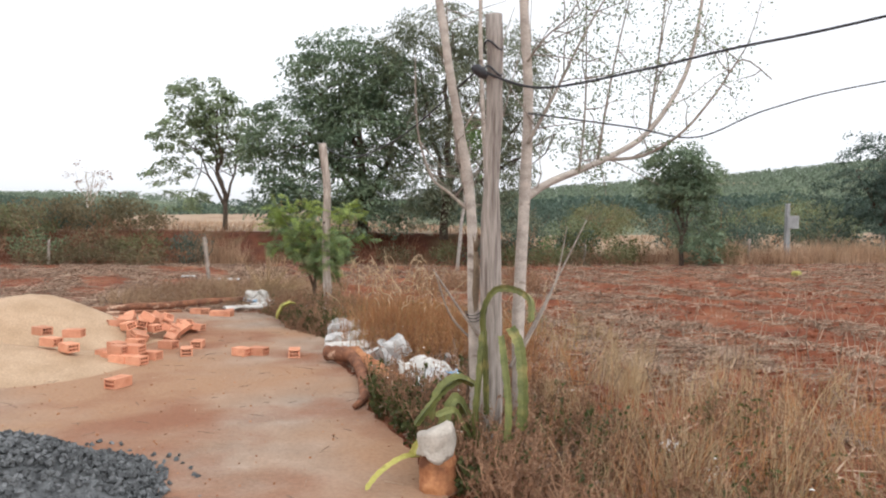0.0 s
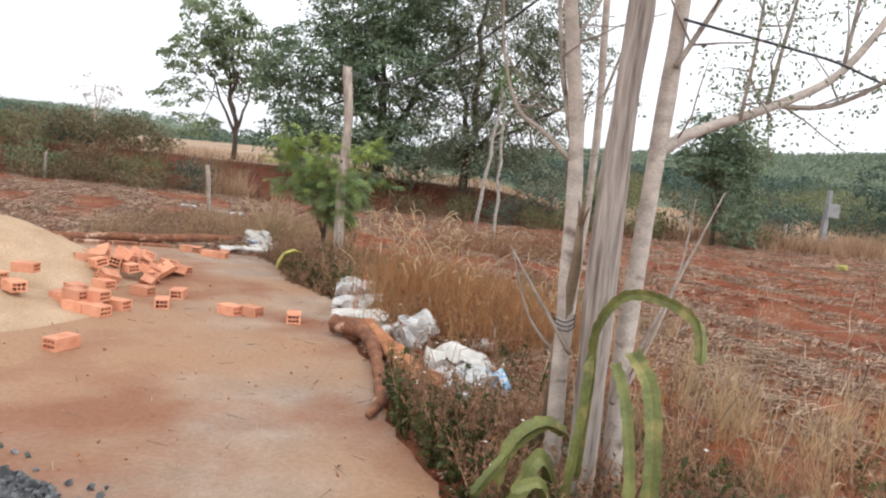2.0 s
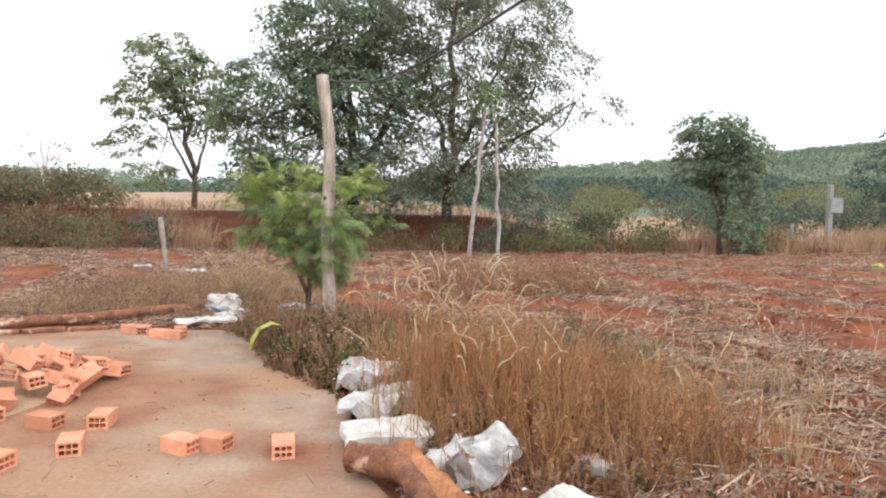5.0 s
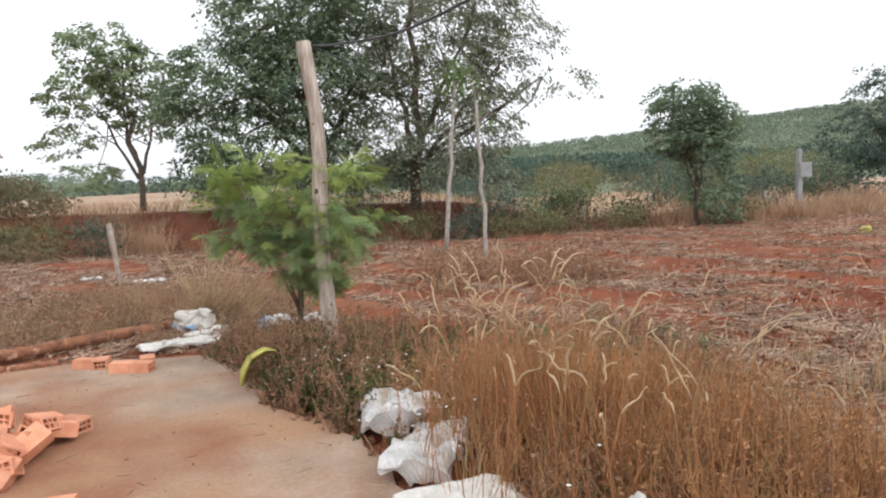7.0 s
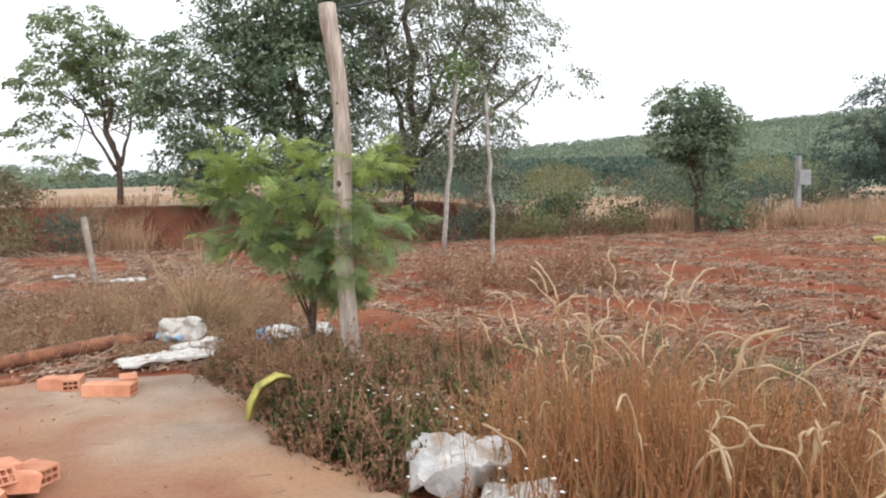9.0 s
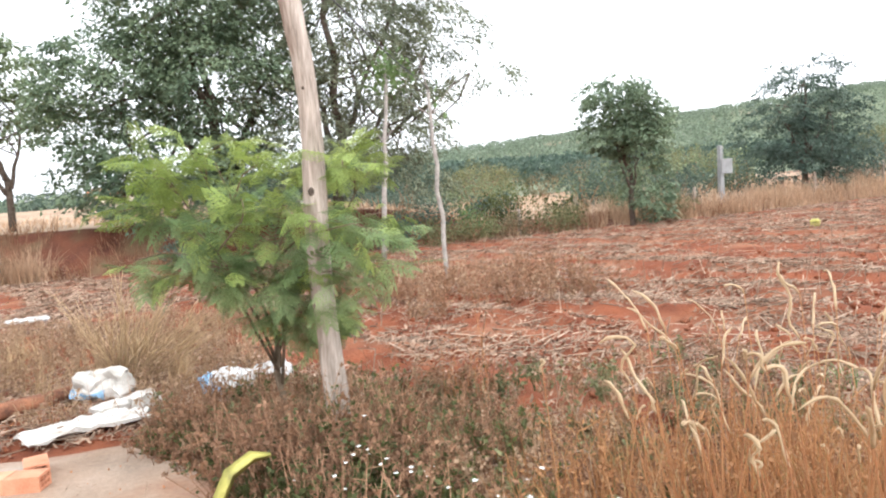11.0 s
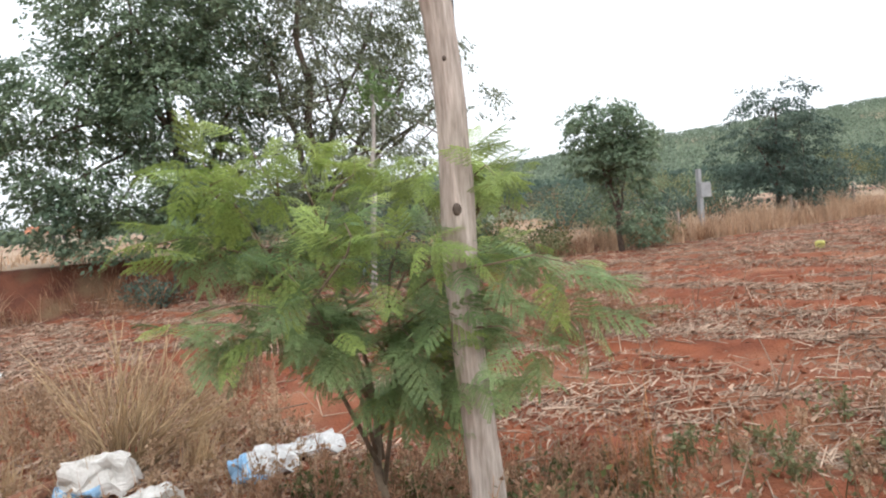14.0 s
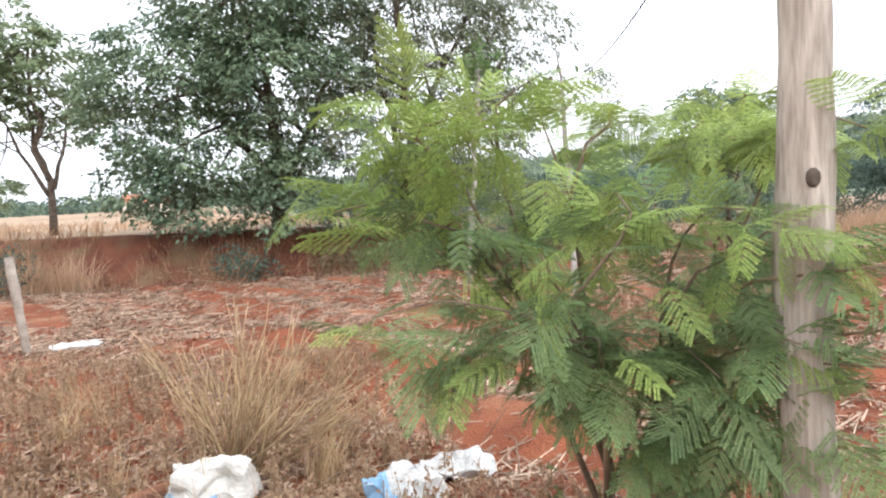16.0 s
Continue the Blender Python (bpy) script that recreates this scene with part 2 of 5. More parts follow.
def height(x, y):
    """Height of the ground."""
    h = 0.02 * max(0, x - 2) * smooth(6, 14, y)
    furrow = smooth(0.4, 1.6, x + 0.36 * (y - 4) - 0.1) * smooth(30, 27, y) if y < 30 else 0
    v = Vector((x, y, 0))
    wave = math.sin((0.5 * y + 0.87 * x + 0.7 * noise.noise(v * 0.35)) * 2 * math.pi / 1.25)
    h += furrow * (0.045 * wave + 0.06 * noise.noise(v * 1.7) + 0.03 * noise.noise(v * 5))
    h += 0.03 * noise.noise(v * 2.3) * smooth(11.5, 13, y)
    e = edge_of_field(x)
    bank = smooth(e + 0.4, e + 2.6, y)
    h += (1.0 * smooth(7, 1, x) + 0.4) * bank + 0.024 * max(0, min(y, 130) - e - 3) + 0.5 * bank * (1 - bank) * (noise.noise(v * 1.3) + 0.5 * noise.noise(v * 4))
    far = max(5.5, 12 + 0.092 * x)
    far += 6 * smooth(-85, -130, x)
    h += far * smooth(100, 295, y) * 0.92 + 4 * smooth(120, 330, abs(x)) * smooth(150, 40, y)
    h += 1.5 * noise.noise(v * 0.012) * smooth(60, 150, y)
    return h - 0.045 * smooth(0.6, -0.3, x + 0.36 * (y - 4)) * smooth(13, 11, y)


def axis(lo, a, b, hi, fine):
    near = list(np.arange(a, b, fine))
    step, v, up = fine, b, []
    while v < hi:
        up.append(v)
        step *= 1.22
        v += step
    step, v, down = fine, a, []
    while v > lo:
        step *= 1.22
        v -= step
        down.append(v)
    return down[::-1] + near + up


def ground_sheet():
    xs, ys = axis(-700, -10, 15, 700, 0.13), axis(-400, 2, 30, 900, 0.13)
    verts = [(x, y, height(x, y)) for y in ys for x in xs]
    w = len(xs)
    faces = [(j * w + i, j * w + i + 1, j * w + w + i + 1, j * w + w + i) for j in range(len(ys) - 1) for i in range(w - 1)]
    ob = raw("ground", verts, faces, SOIL, smooth=True)
    ob.data.materials.append(HILL)
    ob.data.materials.append(MEADOW)
    ob.data.materials.append(SHADED_BANK)
    marks = np.zeros(len(faces), dtype=np.int32)
    k = 0
    for j in range(len(ys) - 1):
        for i in range(w - 1):
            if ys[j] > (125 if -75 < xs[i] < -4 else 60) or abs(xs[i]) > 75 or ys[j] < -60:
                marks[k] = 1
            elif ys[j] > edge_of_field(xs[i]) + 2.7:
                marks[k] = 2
            # the bank face takes the clay with tree shade in its colour
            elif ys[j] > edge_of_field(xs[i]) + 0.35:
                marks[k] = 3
            k += 1
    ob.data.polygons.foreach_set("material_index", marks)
    tagged(ob, "red tilled soil rising to green hills", "ground", kind="structure")


ground_sheet()

# the yard's concrete, with a broken edge towards the field
EDGE = [(2.2, -6), (1.6, -2), (1.2, 0.5), (0.6, 2.3), (0.05, 3.4), (-0.28, 4.5), (-0.6, 5.2), (-0.8, 6.3), (-1.2, 7.2), (-1.4, 8.4),
        (-1.75, 9.05), (-2.2, 9.5), (-2.6, 10.6), (-3.2, 11.4), (-4.4, 11.4), (-5.5, 10.9), (-9.5, 9.9), (-14, 8.8), (-14, -6)]


def yard():
    rng = random.Random(3)
    bm = bmesh.new()
    ring = []
    for (x0, y0), (x1, y1) in zip(EDGE, EDGE[1:] + EDGE[:1]):
        n = max(1, int(math.hypot(x1 - x0, y1 - y0) / 0.12))
        for i in range(n):
            f = i / n
            ring.append((x0 + (x1 - x0) * f + rng.uniform(-0.025, 0.025), y0 + (y1 - y0) * f + rng.uniform(-0.025, 0.025)))
    top = bm.faces.new([bm.verts.new((x, y, 0.0)) for x, y in ring])
    more = bmesh.ops.extrude_face_region(bm, geom=[top])
    for v in more["geom"]:
        if isinstance(v, bmesh.types.BMVert):
            v.co.z = -0.09
    bmesh.ops.recalc_face_normals(bm, faces=bm.faces)
    ob = part("pavement", bm, CONCRETE, smooth=False)
    tagged(ob, "dusty concrete yard slab stained with red earth", "pavement", kind="structure")


yard()


# ---------- foliage helpers ----------
class Blades:
    """Collects many small strips or leaves into one mesh."""

    def __init__(self):
        self.v, self.f = [], []

    def strip(self, pts, wide, side):
        n = len(self.v)
        last = len(pts) - 1
        for i, p in enumerate(pts):
            s = side * wide * (1 - i / last) if i else side * wide
            if i == last:
                self.v.append(tuple(p))
            else:
                self.v += [tuple(p - s), tuple(p + s)]
        for i in range(last - 1):
            self.f.append((n + 2 * i, n + 2 * i + 1, n + 2 * i + 3, n + 2 * i + 2))
        self.f.append((n + 2 * last - 2, n + 2 * last - 1, n + 2 * last))

    def leaf(self, at, along, side, size, width):
        n = len(self.v)
        a, s = along * size, side * size * width
        self.v += [tuple(at), tuple(at + a * 0.45 - s), tuple(at + a), tuple(at + a * 0.45 + s)]
        self.f += [(n, n + 1, n + 2), (n, n + 2, n + 3)]

    def bar(self, a, b, r):
        n = len(self.v)
        d = (b - a).normalized()
        u = d.cross(Vector((0.1, 0.2, 1))).normalized()
        w = d.cross(u)
        for p, q in ((a, 1), (b, 0.6)):
            for k in range(3):
                t = 2.094 * k
                self.v.append(tuple(p + (u * math.cos(t) + w * math.sin(t)) * r * q))
        for k in range(3):
            self.f.append((n + k, n + (k + 1) % 3, n + 3 + (k + 1) % 3, n + 3 + k))

    def make(self, name, mat, parent=None):
        return raw(name, self.v, self.f, mat, parent)


def any_way(rng):
    while True:
        v = Vector((rng.uniform(-1, 1), rng.uniform(-1, 1), rng.uniform(-1, 1)))
        if 0.05 < v.length < 1:
            return v.normalized()


def grass(blades, x, y, tall, rng, lean=0.35, wide=0.005, base=None):
    z = (height(x, y) if base is None else base) - 0.02
    w = 9 * noise.noise(Vector((x * 2.3, y * 2.3, 5))) + rng.gauss(0, 0.8)
    out = Vector((math.cos(w), math.sin(w), 0))
    side = Vector((math.cos(w * 3), math.sin(w * 3), 0))
    bow = lean * rng.choice((0.2, 0.4, 0.7, 1.0, 1.0, 1.6, 2.4))
    foot = Vector((x, y, z))
    pts, way, at = [], Vector((out.x * bow * 0.5, out.y * bow * 0.5, 1)).normalized(), foot
    for k in range(5):
        pts.append(at)
        at = at + way * tall * 0.25
        way = (way + out * bow * 0.35 + Vector((rng.gauss(0, .1), rng.gauss(0, .1), -0.08 * bow))).normalized()
    blades.strip(pts, wide, side)
    return pts[-1], out


def tree(name, base, trunk_radius, limbs, clumps, leaves, size, mat, seed, label, bark=DARK_BARK, width=0.28, droop=0.3, category="tree", spread=0.5):
    """A tapered trunk with limbs to the crown's clumps, and a crown of many leaves. clumps: centre x, y, z and radii."""
    rng = random.Random(seed)
    root = Vector(base)
    top = thing(name, base, label, category)
    bm = bmesh.new()
    for i, limb in enumerate(limbs):
        pts = bend(root - Vector((0, 0, 0.15)) if i == 0 else root + Vector((rng.uniform(-.1, .1), 0, limb[3])), limb[:3], 7, 0.035, rng)
        r0 = trunk_radius * (1 if i == 0 else 0.55)
        tube(bm, pts, [r0 * (1 - 0.75 * k / 7) for k in range(8)], 7, 0.2)
        for _ in range(5):
            k = rng.randrange(3, 8)
            c = rng.choice(clumps)
            end = Vector(c[:3]) + any_way(rng) * c[3] * 0.7
            tube(bm, bend(pts[k], end, 4, 0.06, rng), [trunk_radius * 0.22, trunk_radius * 0.16, trunk_radius * 0.12, trunk_radius * 0.08, 0.01], 5, 0.1)
    part("trunk", bm, bark, top)
    crown = Blades()
    total = sum(c[3] * c[4] * c[5] for c in clumps)
    for c in clumps:
        n = int(leaves * c[3] * c[4] * c[5] / total)
        middle = Vector(c[:3])
        sprays = max(4, n // 36)
        for _ in range(sprays):
            d = any_way(rng) * rng.uniform(0.2, 1.0) ** 0.4
            at = middle + Vector((d.x * c[3], d.y * c[4], d.z * c[5])) + any_way(rng) * rng.random() * spread * 0.5
            out = Vector((d.x + rng.gauss(0, 0.3), d.y + rng.gauss(0, 0.3), 0)).normalized()
            across = Vector((-out.y, out.x, 0))
            reach = spread * rng.uniform(1.0, 1.9)
            for _ in range(36):
                f, g = rng.random() ** 0.8, rng.gauss(0, 0.3)
                p = at + out * reach * f + across * reach * g * (1.1 - 0.6 * f) + Vector((0, 0, reach * (0.1 * rng.gauss(0, 1) - droop * f * f + 0.12)))
                way = (out * 0.6 + across * (1.4 if g > 0 else -1.4) * rng.random() + Vector((0, 0, -droop - rng.random() * 0.5)) + any_way(rng) * 0.45).normalized()
                side = way.cross(Vector((rng.gauss(0, 0.5), rng.gauss(0, 0.5), 1))).normalized()
                crown.leaf(p, way, side, size * rng.uniform(0.6, 1.25), width)
    crown.make("crown", mat, top)
    return top


def shrub(name, x, y, wide, tall, n, size, mat, seed, label, bottom=None):
    rng = random.Random(seed)
    z = height(x, y)
    top = thing(name, (x, y, z), label, "bush")
    bm = bmesh.new()
    for _ in range(6):
        end = (x + rng.uniform(-.6, .6) * wide, y + rng.uniform(-.5, .5) * wide, z + tall * rng.uniform(0.5, 0.85))
        tube(bm, bend((x + rng.uniform(-.1, .1), y, z - 0.1), end, 4, 0.08, rng), [0.03, 0.025, 0.02, 0.012, 0.006], 5)
    part("branchwork", bm, TWIG, top)
    crown = Blades()
    for _ in range(n // 11):
        d = any_way(rng) * rng.uniform(0.2, 1.0) ** 0.5
        at = Vector((x + d.x * wide, y + d.y * wide * 0.8, z + tall * (0.45 + 0.45 * d.z + 0.12 * noise.noise(Vector((x + d.x * wide * 2, y, seed))))))
        for _ in range(24):
            way = any_way(rng)
            p = at + Vector((way.x, way.y, way.z * 0.7)) * 0.34 * rng.random() ** 0.5
            if p.z < z:
                p.z = z + 0.05
            crown.leaf(p, (way + Vector((0, 0, 0.2))).normalized(), way.cross(any_way(rng)).normalized(), size * rng.uniform(0.4, 0.85), 0.3)
    crown.make("foliage", mat, top)
    return top


# ---------- field litter and grasses ----------
def in_field(x, y):
    """True beyond the yard's edge."""
    if y > 11.6 or x > 2:
        return True
    for (x0, y0), (x1, y1) in zip(EDGE[:14], EDGE[1:14]):
        if min(y0, y1) <= y <= max(y0, y1) and y1 != y0:
            return x > x0 + (x1 - x0) * (y - y0) / (y1 - y0) + 0.05
    return x > 1.5


def litter_cover(x, y):
    """How thick the crop litter lies: thin in long red streaks along the furrows."""
    along, across = 0.5 * x - 0.87 * y, 0.87 * x + 0.5 * y
    streak = noise.noise(Vector((along * 0.22, across * 0.85, 3))) + 0.45 * noise.noise(Vector((along * 0.7, across * 2.1, 9)))
    return smooth(-0.22, 0.34, streak + 0.006 * (y - 6) + (0.1 if x < -2 else 0))


def field_straw():
    rng = random.Random(11)
    straw, flakes = Blades(), Blades()
    made = 0
    while made < 178000:
        y = (3 + 25 * rng.random() ** 1.35) if made % 12 else rng.uniform(-3, 5)
        x = rng.uniform(-0.75, 0.95) * (y + 3) * 0.95 + 1.0 if made % 12 else rng.uniform(1.2, 9)
        if not in_field(x, y) or rng.random() > 0.05 + litter_cover(x, y):
            continue
        made += 1
        big = 1 + 0.035 * max(0, y - 8)
        w = rng.gauss(-0.3, 1.2)
        d = Vector((math.cos(w), math.sin(w), rng.uniform(-0.12, 0.22))).normalized()
        a = Vector((x, y, height(x, y) + rng.uniform(0.002, 0.035)))
        k = rng.random()
        if k < 0.55:
            long = rng.uniform(0.03, 0.10) * big
            side = Vector((-d.y, d.x, rng.uniform(-0.9, 0.9))).normalized()
            flakes.strip([a, a + d * long * 0.5 + Vector((0, 0, rng.uniform(0.0, 0.035))), a + d * long], rng.uniform(0.006, 0.015) * big, side)
        elif k < 0.85:
            long = rng.uniform(0.05, 0.26) * big
            side = Vector((-d.y, d.x, rng.uniform(-0.6, 0.6))).normalized()
            straw.strip([a, a + d * long * 0.5 + Vector((0, 0, rng.uniform(0, 0.03))), a + d * long], rng.uniform(0.003, 0.009) * big, side)
        else:
            straw.bar(a, a + d * rng.uniform(0.08, 0.4), rng.uniform(0.003, 0.009) * big)
    tagged(straw.make("field_straw", STRAW), "pale dry stalks littering the red field", "straw", kind="stuff")
    tagged(flakes.make("leaf_litter", LITTER), "crumpled dry leaf litter over the red field", "litter", kind="stuff")
    stubs = Blades()
    for _ in range(1500):
        y = 5 + 22 * rng.random() ** 1.5
        x = rng.uniform(-0.2, 0.95) * (y + 2) + 0.8
        if in_field(x, y):
            a = Vector((x, y, height(x, y) - 0.02))
            b = a + Vector((rng.gauss(0, .08), rng.gauss(0, .08), rng.uniform(0.1, 0.38)))
            stubs.bar(a, b, rng.uniform(0.003, 0.009))
            if rng.random() < 0.4:
                stubs.bar(b, b + Vector((rng.gauss(0, .1), rng.gauss(0, .1), rng.uniform(-0.12, 0.06))), 0.004)
    tagged(stubs.make("field_stubble", STRAW), "short dry stubble standing in the field", "stubble", kind="stuff")


field_straw()


def soil_clods():
    """Loose lumps of red earth thrown up by the plough."""
    rng = random.Random(19)
    v, f = [], []
    made = 0
    while made < 5200:
        y = 4.5 + 15 * rng.random() ** 1.4
        x = rng.uniform(-0.35, 0.85) * (y + 2) + 0.6
        if not in_field(x, y) or noise.noise(Vector((x, y, 4)) * 0.7) < -0.1:
            continue
        made += 1
        r = 0.012 + 0.045 * rng.random() ** 3
        z = height(x, y) + r * 0.3
        turn = Euler((rng.uniform(0, 6), rng.uniform(0, 6), rng.uniform(0, 6))).to_matrix()
        n = len(v)
        for p in ((1, 0, 0), (-1, 0, 0), (0, 1, 0), (0, -1, 0), (0, 0, 1), (0, 0, -1)):
            q = turn @ (Vector(p) * r * rng.uniform(0.7, 1.3))
            v.append((x + q.x, y + q.y, z + q.z * 0.75))
        for t in ((0, 2, 4), (2, 1, 4), (1, 3, 4), (3, 0, 4), (2, 0, 5), (1, 2, 5), (3, 1, 5), (0, 3, 5)):
            f.append(tuple(n + k for k in t))
    tagged(raw("soil_clods", v, f, SOIL, smooth=True), "loose red clods on the tilled field", "clods", kind="stuff")


soil_clods()


def along_edge(f):
    """A point of the yard's field side at fraction f, from beside the camera's start to the far corner."""
    line = [Vector((*p, 0)) for p in EDGE[3:14]]
    lengths = [(b - a).length for a, b in zip(line, line[1:])]
    d = f * sum(lengths)
    for (a, b), l in zip(zip(line, line[1:]), lengths):
        if d <= l:
            return a.lerp(b, d / l), Vector(((b - a).y, -(b - a).x, 0)).normalized()
        d -= l
    return line[-1], Vector((0.6, 0.8, 0))


SACK_SPOTS = ((-1.3, 8.85), (-1.16, 8.25), (-1.1, 8.0), (-1.07, 7.55), (-0.52, 7.0), (-0.7, 7.1), (-0.18, 6.42), (0.02, 6.1), (-0.22, 5.98), (-3.6, 12.6), (-3.4, 12.2), (-3.6, 11.85), (-2.6, 12.5))


def clear(x, y):
    """False where sacks and the long log lie."""
    for a, b in SACK_SPOTS:
        if math.hypot(x - a, y - b + 0.08) < 0.27:
            return False
    f = min(1, max(0, ((x + 0.98) * 1.23 - (y - 7.2) * 2.9) / (1.23 ** 2 + 2.9 ** 2)))
    g = min(1, max(0, (-(x + 3.75) * 3.45 - (y - 12.95) * 3.05) / (3.45 ** 2 + 3.05 ** 2)))
    if math.hypot(x + 3.75 + 3.45 * g, y - 12.85 + 3.05 * g) < 0.3:
        return False
    return math.hypot(x + 0.98 - 1.23 * f, y - 7.2 + 2.9 * f) > (0.16 if f < 0.6 else 0.05)


def weed_plant(green, stems, x, y, tall, rng, size):
    """One branched weed: thin stems with small leaves."""
    if not clear(x, y):
        return
    z = height(x, y) - 0.02
    for _ in range(rng.randint(2, 4)):
        lean = Vector((rng.gauss(0, .3), rng.gauss(0, .3), 1)).normalized()
        a, b = Vector((x, y, z)), Vector((x, y, z)) + lean * tall * rng.uniform(0.6, 1.0)
        stems.bar(a, b, 0.0035)
        for _ in range(5):
            p = a.lerp(b, rng.uniform(0.25, 1))
            w = (any_way(rng) + Vector((0, 0, 0.5))).normalized()
            q = p + w * tall * rng.uniform(0.08, 0.22)
            stems.bar(p, q, 0.002)
            for _ in range(3):
                g = any_way(rng)
                green.leaf(p.lerp(q, rng.random()), g, g.cross(w).normalized() if abs(g.dot(w)) < 0.95 else Vector((1, 0, 0)), size * rng.uniform(0.5, 1.3), 0.3)


def border_weeds():
    rng = random.Random(21)
    brown, brown_stems, green, green_stems, flowers, tan, tan_stems, olive, olive_stems = (Blades() for _ in range(9))
    for i in range(1500):
        p, out = along_edge(rng.random())
        far = rng.random() ** 1.7
        q = p + out * (0.12 + 1.6 * far)
        weed_plant(brown, brown_stems, q.x, q.y, rng.uniform(0.18, 0.58) * (1 - 0.45 * far), rng, 0.026)
    for i in range(330):
        w, r = rng.uniform(0, 6.283), rng.random() ** 0.6
        x, y = 1.5 + 1.5 * r * math.cos(w), 3.7 + 1.7 * r * math.sin(w)
        if in_field(x, y) and noise.noise(Vector((x * 1.6, y * 1.6, 7))) > -0.12:
            weed_plant(brown if i % 4 else green, brown_stems, x, y, rng.uniform(0.2, 0.6) * (1 - 0.35 * r), rng, 0.03)
    for i in range(160):
        x, y = rng.uniform(-0.6, 2.4), rng.uniform(14.5, 17.4)
        weed_plant(brown if i % 3 else tan, brown_stems, x, y, rng.uniform(0.3, 0.8), rng, 0.05)
    for i in range(120):
        w, r = rng.uniform(0, 6.283), rng.random() ** 0.7
        weed_plant(brown if i % 3 else green, brown_stems, -1.95 + 0.55 * r * math.cos(w), 10.2 + 0.35 * r * math.sin(w), rng.uniform(0.35, 0.7), rng, 0.03)
    for i in range(650):
        w, r = rng.uniform(0, 6.283), rng.random() ** 0.6
        x, y = -2.1 + 1.3 * r * math.cos(w), 10.7 + 1.2 * r * math.sin(w)
        if in_field(x, y):
            pick = rng.random()
            if pick < 0.42:
                weed_plant(brown, brown_stems, x, y, rng.uniform(0.2, 0.55), rng, 0.028)
            elif pick < 0.68:
                weed_plant(tan, tan_stems, x, y, rng.uniform(0.2, 0.5), rng, 0.026)
            elif pick < 0.84:
                weed_plant(olive, olive_stems, x, y, rng.uniform(0.15, 0.45), rng, 0.034)
            else:
                weed_plant(green, green_stems, x, y, rng.uniform(0.2, 0.45), rng, 0.034)
    for i in range(900):
        x, y = rng.uniform(-6.5, -2.3), 12.1 + 5 * rng.random() ** 1.3
        weed_plant(tan, tan_stems, x, y, rng.uniform(0.12, 0.42), rng, 0.032)
    for i in range(240):
        p, out = along_edge(rng.uniform(0.6, 1.0))
        q = p + out * rng.uniform(-0.06, 0.2)
        weed_plant(brown if i % 3 else green, brown_stems, q.x, q.y, rng.uniform(0.08, 0.3), rng, 0.026)
    for i in range(620):
        k = rng.random()
        if k < 0.45:
            p, out = along_edge(rng.uniform(0.58, 0.86))
            q = p + out * (0.05 + 0.5 * rng.random())
        elif k < 0.8:
            p, out = along_edge(rng.uniform(0.14, 0.42))
            q = p + out * (0.05 + 0.45 * rng.random())
        else:
            p, out = along_edge(rng.random())
            q = p + out * (0.1 + 1.2 * rng.random())
        tall = rng.uniform(0.15, 0.42)
        weed_plant(green, green_stems, q.x, q.y, tall, rng, 0.035)
        if rng.random() < 0.2:
            c = q + Vector((rng.gauss(0, .05), rng.gauss(0, .05), height(q.x, q.y) + tall * rng.uniform(0.8, 1.2)))
            for k in range(5):
                g = Vector((math.cos(k * 1.257), math.sin(k * 1.257), rng.uniform(0, .4))).normalized()
                flowers.leaf(c, g, g.cross(Vector((0, 0, 1))), 0.013, 0.4)
    for i in range(420):
        x, y = rng.uniform(-1.7, 1.4), 9.3 + 2.2 * rng.random() ** 1.2
        if in_field(x, y):
            pick = rng.random()
            if pick < 0.4:
                weed_plant(brown, brown_stems, x, y, rng.uniform(0.12, 0.42), rng, 0.03)
            elif pick < 0.7:
                weed_plant(tan, tan_stems, x, y, rng.uniform(0.12, 0.4), rng, 0.03)
            else:
                weed_plant(olive, olive_stems, x, y, rng.uniform(0.12, 0.36), rng, 0.034)
    tagged(olive.make("olive_weed_leaves", OLIVE_SCRUB), "fading olive weeds at the field's edge", "weeds", kind="stuff")
    tagged(olive_stems.make("olive_weed_stems", OLIVE_SCRUB), "thin olive weed stems at the field's edge", "weeds", kind="stuff")
    tagged(tan.make("tan_weed_leaves", WEED_TAN), "dry tan weeds beyond the slab", "weeds", kind="stuff")
    tagged(tan_stems.make("tan_weed_stems", WEED_TAN), "thin tan weed stems beyond the slab", "weeds", kind="stuff")
    tagged(brown.make("dead_weed_leaves", WEED_BROWN), "withered brown weeds along the yard edge", "weeds", kind="stuff")
    tagged(brown_stems.make("dead_weed_stems", TWIG), "thin dry weed stems along the yard edge", "weeds", kind="stuff")
    tagged(green.make("green_weed_leaves", WEED_GREEN), "low dusty green weeds by the concrete", "weeds", kind="stuff")
    tagged(green_stems.make("green_weed_stems", WEED_GREEN), "thin green weed stems by the concrete", "weeds", kind="stuff")
    tagged(flowers.make("small_flowers", PETAL), "tiny white flowers among the weeds", "flowers", kind="stuff")


border_weeds()


